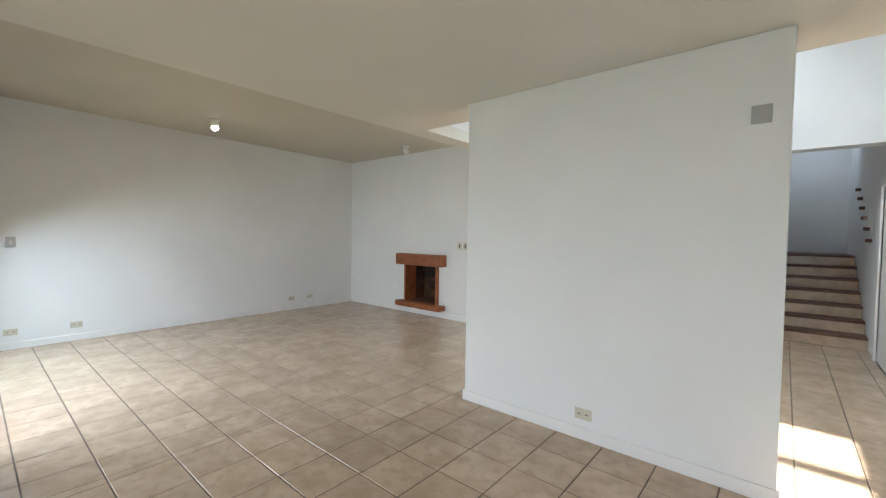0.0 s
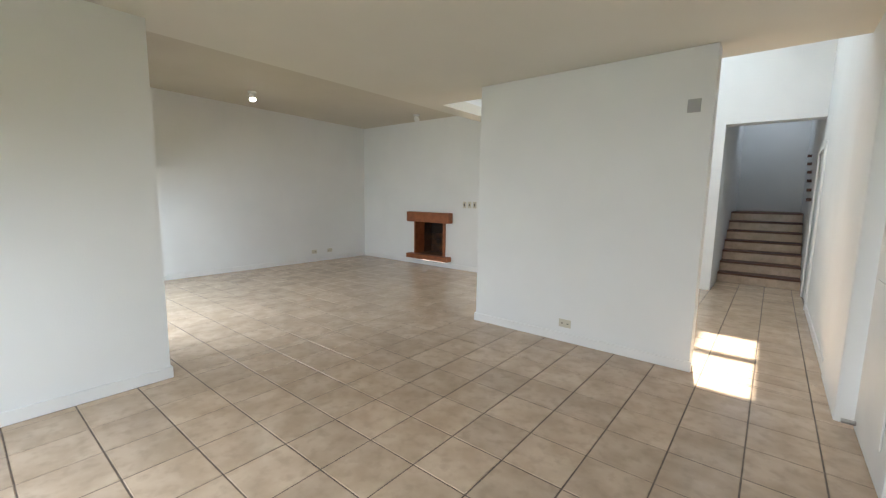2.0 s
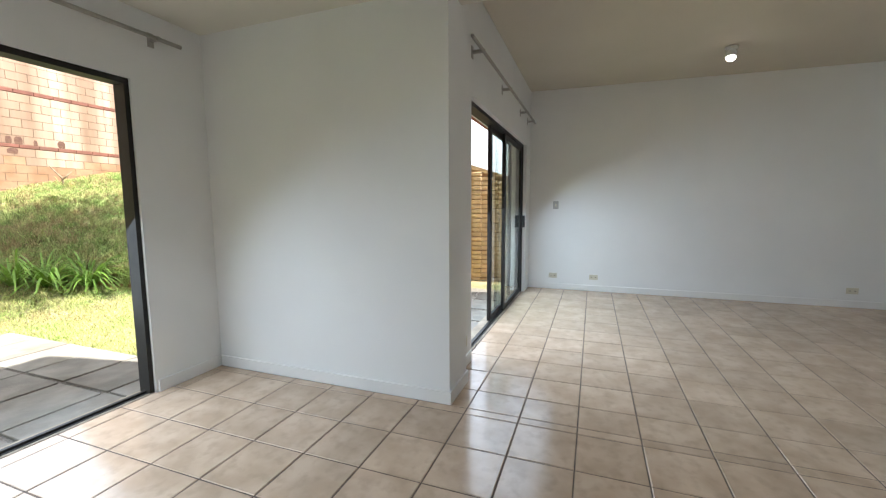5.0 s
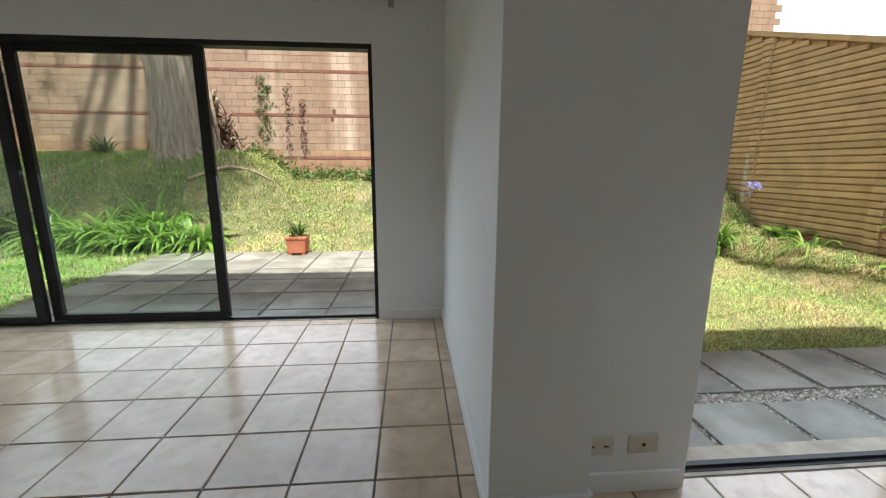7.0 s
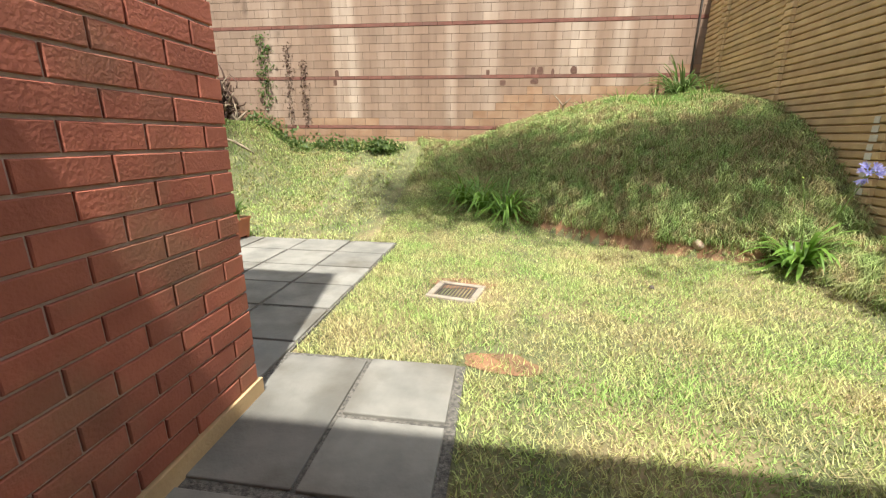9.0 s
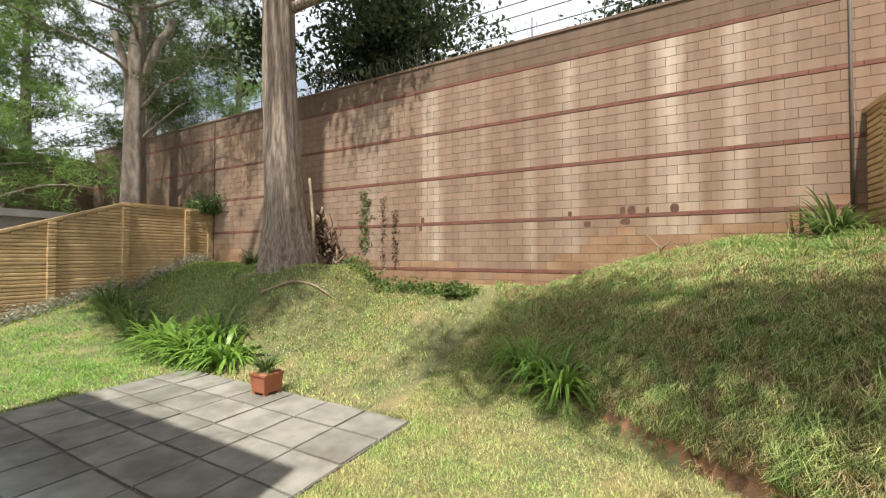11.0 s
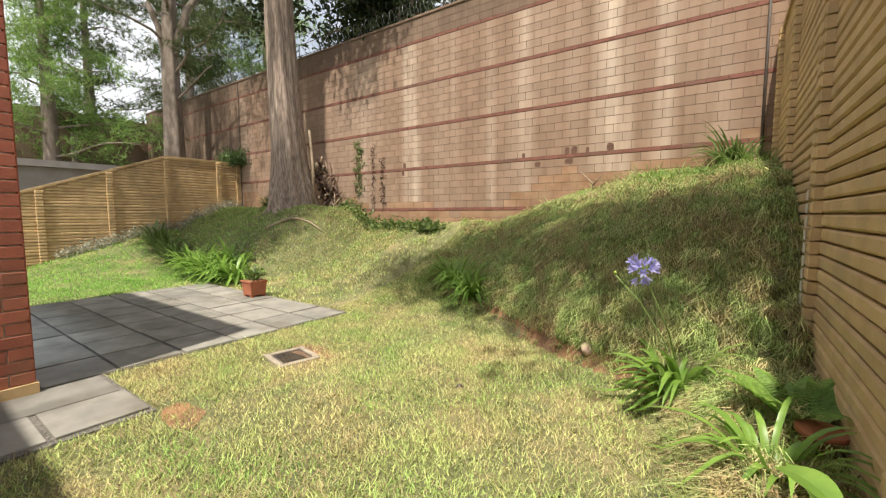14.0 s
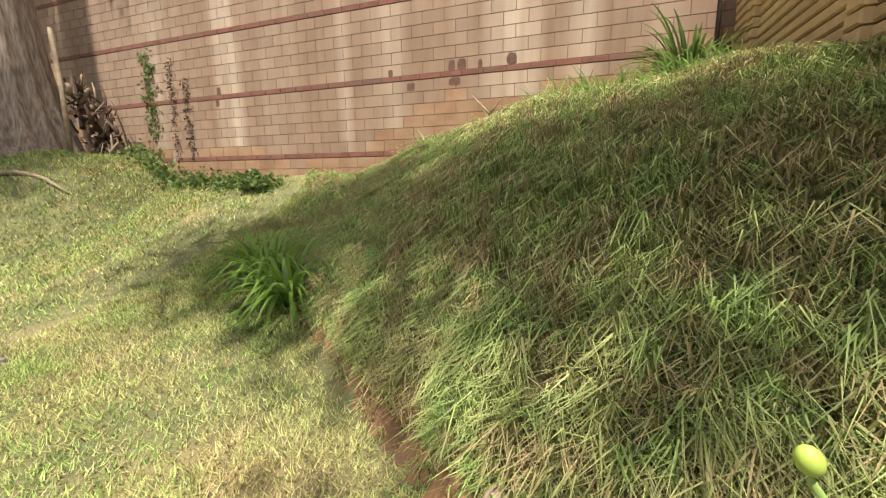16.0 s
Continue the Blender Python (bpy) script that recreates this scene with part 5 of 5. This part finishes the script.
# unseen spreading tree, added beyond the east fence to shade the bank
limbs, cents = [], []
for k in range(21):
    tip = k < 8
    a = Vector((9.6, 2.4, 6.5 + rng.uniform(0, 1.5)))
    b = Vector((rng.uniform(3.5, 4.9), rng.uniform(2.7, 4.3), rng.uniform(8.8, 9.8))) if tip else Vector((rng.uniform(5.4, 8.5), rng.uniform(1.1, 3.4), rng.uniform(8.2, 10)))
    limbs.append(limb(a, b, 0.09, 0.02, 0.5))
    for u in np.linspace(0.8 if tip else 0.45, 1.05, 6):
        for _ in range(6 if tip else 2):
            cents.append(a.lerp(b, float(u)) + Vector((rng.normal(0, 0.35), rng.normal(0, 0.35), rng.normal(0, 0.3))))
tree("broadleaf_tree", "unseen tree added beyond the fence to shade the bank", trunk_mesh([(9.6, 2.4, -0.3), (9.6, 2.4, 4), (9.6, 2.4, 8), (9.5, 2.6, 9.5)], [0.3, 0.25, 0.14, 0.1], 3, 0.05, 14), M_BARK, limbs, sprays([tuple(c) for c in cents], (0.3, 0.3, 0.22), 13, 0.2, "leaf"), M_CYP, 9.6, 2.4, -0.3)

# spiky palm beyond the fence, ivy, shrubs
palm = strap_plant("palm", -14.0, 6.4, 70, 1.3, 0.045, "spiky palm head beyond the west fence", M_LEAFDK, "palm", "", 0.1, 4.6, up=0.9)
part("trunk", tube(bmesh.new(), [(-14.0, 6.4, 0), (-14.0, 6.4, 4.7)], 0.12, 10), M_BARK2, palm)


def shrub(name, pts, spread, count, size, material, label, cat="shrub"):
    c = np.asarray(pts, float)
    t = thing(name, tuple(c.mean(0)), label, cat)
    v, f = sprays(c, spread, count, size, "leaf")
    raw("leaves", v, f, material, t)


pts = [(-6.85 + rng.normal(0, 0.1), 4.3 + 0.085 * k, 0.12 + float(ground_z(-6.85, 4.3 + 0.085 * k))) for k in range(58)]
shrub("ground_cover", pts, (0.12, 0.08, 0.09), 60, 0.07, M_GREYLEAF, "grey dusty ground cover along the fence foot")
shrub("ivy_mass", [(-7.2 + rng.normal(0, 0.4), 9.15 + rng.normal(0, 0.1), 3.16 + abs(rng.normal(0, 0.17))) for _ in range(46)], (0.14, 0.1, 0.08), 60, 0.08, M_IVY, "ivy heaped on the fence corner by the wall")
shrub("ivy", [(-0.75 + 0.1 * math.sin(k), WY - 0.03, 1.9 + 0.055 * k) for k in range(26)], (0.07, 0.012, 0.05), 12, 0.07, M_LEAFDK, "thin ivy strand climbing the garden wall")
shrub("ivy", [(0.15 + 0.06 * math.sin(k * 1.3), WY - 0.03, 1.5 + 0.05 * k) for k in range(26)], (0.03, 0.01, 0.05), 8, 0.05, M_DEADLEAF, "dry vine on the garden wall")
shrub("ivy", [(-0.2 + 0.05 * math.sin(k * 1.7), WY - 0.03, 1.5 + 0.06 * k) for k in range(28)], (0.03, 0.01, 0.05), 7, 0.05, M_DEADLEAF, "dry vine on the garden wall")
shrub("weeds", [(-1.0 + 0.16 * k, 9.0 + rng.normal(0, 0.1), float(ground_z(-1 + 0.16 * k, 9.0)) + 0.12) for k in range(16)], (0.12, 0.1, 0.09), 60, 0.08, M_LEAFDK, "low dark weeds at the wall foot")
shrub("weeds", [(2.0 + rng.normal(0, 0.2), 8.9, float(ground_z(2.0, 8.9)) + 0.14) for k in range(7)], (0.14, 0.1, 0.09), 80, 0.09, M_LEAFDK, "small dark bush at the wall foot")

pile = thing("wood_pile", (-1.45, 8.85, zb), "heap of broken brown roots and branches beside the trunk", "wood pile")
for k in range(150):
    up = rng.uniform(0, 1) ** 1.3
    a = Vector((-1.42 - 0.25 * up + rng.normal(0, 0.26 * (1 - 0.6 * up)), 8.85 + rng.normal(0, 0.13), zb - 0.15 + 1.25 * up))
    b = a + Vector((rng.normal(0, 0.2), rng.normal(0, 0.12), rng.uniform(-0.2, 0.42)))
    r = rng.choice([0.012, 0.02, 0.034, 0.05], p=[0.4, 0.3, 0.2, 0.1])
    part("branch", tube(bmesh.new(), [a, a.lerp(b, 0.5) + Vector((rng.normal(0, 0.04), 0, rng.normal(0, 0.03))), b], [r, r * 0.9, r * 0.5], 6), M_DEADLEAF if rng.random() < 0.75 else M_DRYWOOD, pile)
stake = thing("wooden_stake", (-1.55, 8.4, zb), "pale wooden pole leaning on the trunk", "pole")
part("pole", tube(bmesh.new(), [(-1.38, 8.3, zb - 0.15), (-1.55, 8.42, zb + 1.1), (-1.77, 8.5, 3.57)], [0.045, 0.04, 0.032], 8), M_DRYWOOD, stake)
log = thing("fallen_branch", (-0.8, 7.4, zb - 0.4), "pale fallen branch lying on the bank", "branch")
lp = [(-1.5 + 0.16 * k, 7.0 + 0.06 * k + 0.025 * math.sin(1.3 * k), float(ground_z(-1.5 + 0.16 * k, 7.0 + 0.06 * k)) + 0.03 + 0.008 * math.sin(k * 1.9)) for k in range(10)]
part("branch", tube(bmesh.new(), lp, [0.045, 0.045, 0.04, 0.04, 0.036, 0.034, 0.03, 0.028, 0.022, 0.014], 8), M_DRYWOOD, log)
roots = thing("surface_roots", (-1.9, 7.6, zb), "gnarled grey roots spreading from the trunk foot", "roots")
for k, (ang, ln) in enumerate(((-2.4, 0.4), (-1.9, 0.45), (-1.35, 0.4), (-0.8, 0.4))):
    rp = []
    for i in range(6):
        q = 0.45 + ln * i / 5
        px, py = -1.95 + q * math.cos(ang + 0.12 * math.sin(i * 1.7 + k)), 8.08 + q * math.sin(ang + 0.12 * math.sin(i * 1.7 + k))
        rp.append((px, py, float(ground_z(px, py)) + 0.04 - 0.025 * i))
    part("root", tube(bmesh.new(), rp, [0.13, 0.11, 0.085, 0.065, 0.05, 0.03], 8), M_BARK, roots)


# ---------- pieces: floor tiles, house bricks, wall blocks ----------
P = 0.33
tv, tf = bevelled(P - 0.006, 0.012, P - 0.006, 0.0035)
tv = tv[:, [0, 2, 1]] * (1, 1, -1)
tile_mesh = shared("tile", tv, tf[:, ::-1], M_TILE)
rooms = [(-0.95, 2.99, -2.73, 1.965), (2.99, 6.94, -5.16, 0.13), (2.12, 2.99, -5.16, -2.73), (-0.82, 2.12, -7.38, -2.90), (-0.82, 0.02, -2.9, -2.73)]
floor_ob = bpy.data.objects["floor"]
near, far = 0, []
for i in range(-8, 20):
    for j in range(-23, 8):
        cx, cy = 1.268 + P * (i + 0.5), -0.12 + P * (j + 0.5)
        best = None
        for x0, x1, y0, y1 in rooms:
            a, b, c, d = max(cx - P / 2, x0), min(cx + P / 2, x1), max(cy - P / 2, y0), min(cy + P / 2, y1)
            if b - a > 0.03 and d - c > 0.03:
                whole = b - a > P - 0.002 and d - c > P - 0.002
                if whole and near < 300 and cy > -3.2:
                    o = new("tile", tile_mesh)
                    o.parent = floor_ob
                    o.matrix_basis = pose(cx, cy, -0.006 + random.uniform(-0.0006, 0.0006), random.uniform(-0.12, 0.12), random.uniform(-0.12, 0.12), 90 * random.randrange(4))
                    near += 1
                else:
                    v, f = bevelled(b - a - 0.006, 0.012, d - c - 0.006, 0.0035)
                    far.append((v[:, [0, 2, 1]] * (1, 1, -1) + ((a + b) / 2, (c + d) / 2, -0.006), f[:, ::-1]))
v, f = cat(far)
raw("far_tiles", v, f, M_TILE_STUFF, floor_ob, "", "stuff")

bv, bf = bevelled(0.284, 0.03, 0.088, 0.004)
brick_mesh = shared("brick", bv, bf, M_BRICK)
hv, hf = bevelled(0.137, 0.03, 0.088, 0.004)
half_mesh = shared("brick", hv, hf, M_BRICK)
for r in range(40):
    z = -0.06 + 0.1 * r + 0.05
    y = 2.085
    first = r % 2 == 0
    while y > 0.34:
        w = 0.147 if first else 0.294
        first = False
        if y - w < 0.3:
            break
        o = new("brick", half_mesh if w < 0.2 else brick_mesh)
        o.parent = flank
        o.matrix_basis = pose(BX - 0.015 + random.uniform(-0.0015, 0.0015), y - w / 2, z, 0, 0, 90)
        y -= w

bw, ch = 0.315, 0.157
kv, kf = bevelled(bw - 0.008, 0.03, ch - 0.008, 0.0015)
block_mesh = shared("block", kv, kf, M_BLOCK)
count, farblocks, redblocks, topblocks = 0, [], [], []
spalled = thing("spalled_blocks", (5.3, WY, 2.5), "dark spalled block faces along the lowest bands", "damaged blocks")
for k in range(-1, 5):
    for c in range(6):
        z = BANDS[k + 1] + 0.07 + ch * (c + 0.5)
        if z > 5.98:
            continue
        x = -15.2 + (bw / 2 if c % 2 else 0)
        while x < 12:
            xc = x + bw / 2
            x += bw
            if z < ground_z(xc, WY - 0.05) - 0.35:
                continue
            red = z < float(ground_z(xc, WY - 0.1)) + 0.42 + 0.2 * math.sin(xc * 1.7) + random.uniform(-0.08, 0.08)
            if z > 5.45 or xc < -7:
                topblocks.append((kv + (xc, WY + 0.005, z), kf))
            elif red:
                redblocks.append((kv + (xc, WY + 0.005, z), kf))
            elif 3.4 < xc < 8.1 and 1.9 < z < 5.0 and count < 300:
                o = new("block", block_mesh)
                o.parent = wall_n
                o.matrix_basis = pose(xc, WY + 0.005 + random.uniform(-0.001, 0.001), z)
                count += 1
            else:
                farblocks.append((kv + (xc, WY + 0.005, z), kf))
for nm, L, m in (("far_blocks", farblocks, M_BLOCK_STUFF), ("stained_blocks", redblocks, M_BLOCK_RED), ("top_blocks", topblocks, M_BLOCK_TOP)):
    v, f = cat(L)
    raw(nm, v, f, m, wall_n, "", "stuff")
for xx, zz, w, hh in ((5.86, 2.53, 0.13, 0.14), (5.06, 2.52, 0.09, 0.14), (5.2, 2.52, 0.12, 0.15), (5.45, 2.5, 0.06, 0.12), (4.46, 2.3, 0.12, 0.1), (5.1, 2.32, 0.16, 0.1), (0.9, 2.5, 0.09, 0.16), (0.85, 2.33, 0.08, 0.12), (4.15, 2.5, 0.07, 0.1), (-0.2, 2.55, 0.08, 0.08)):
    bm = bmesh.new()
    bmesh.ops.create_circle(bm, cap_ends=True, radius=0.5, segments=14)
    for vv in bm.verts:
        q = 1 + 0.35 * noise.noise(Vector((vv.co.x * 5 + xx, vv.co.y * 5, zz)))
        vv.co = Vector((xx + max(-0.5, min(0.5, vv.co.x * q * 1.2)) * w, WY - 0.0125, zz + max(-0.5, min(0.5, vv.co.y * q * 1.2)) * hh))
    part("spall", bm, M_SPALL, spalled)
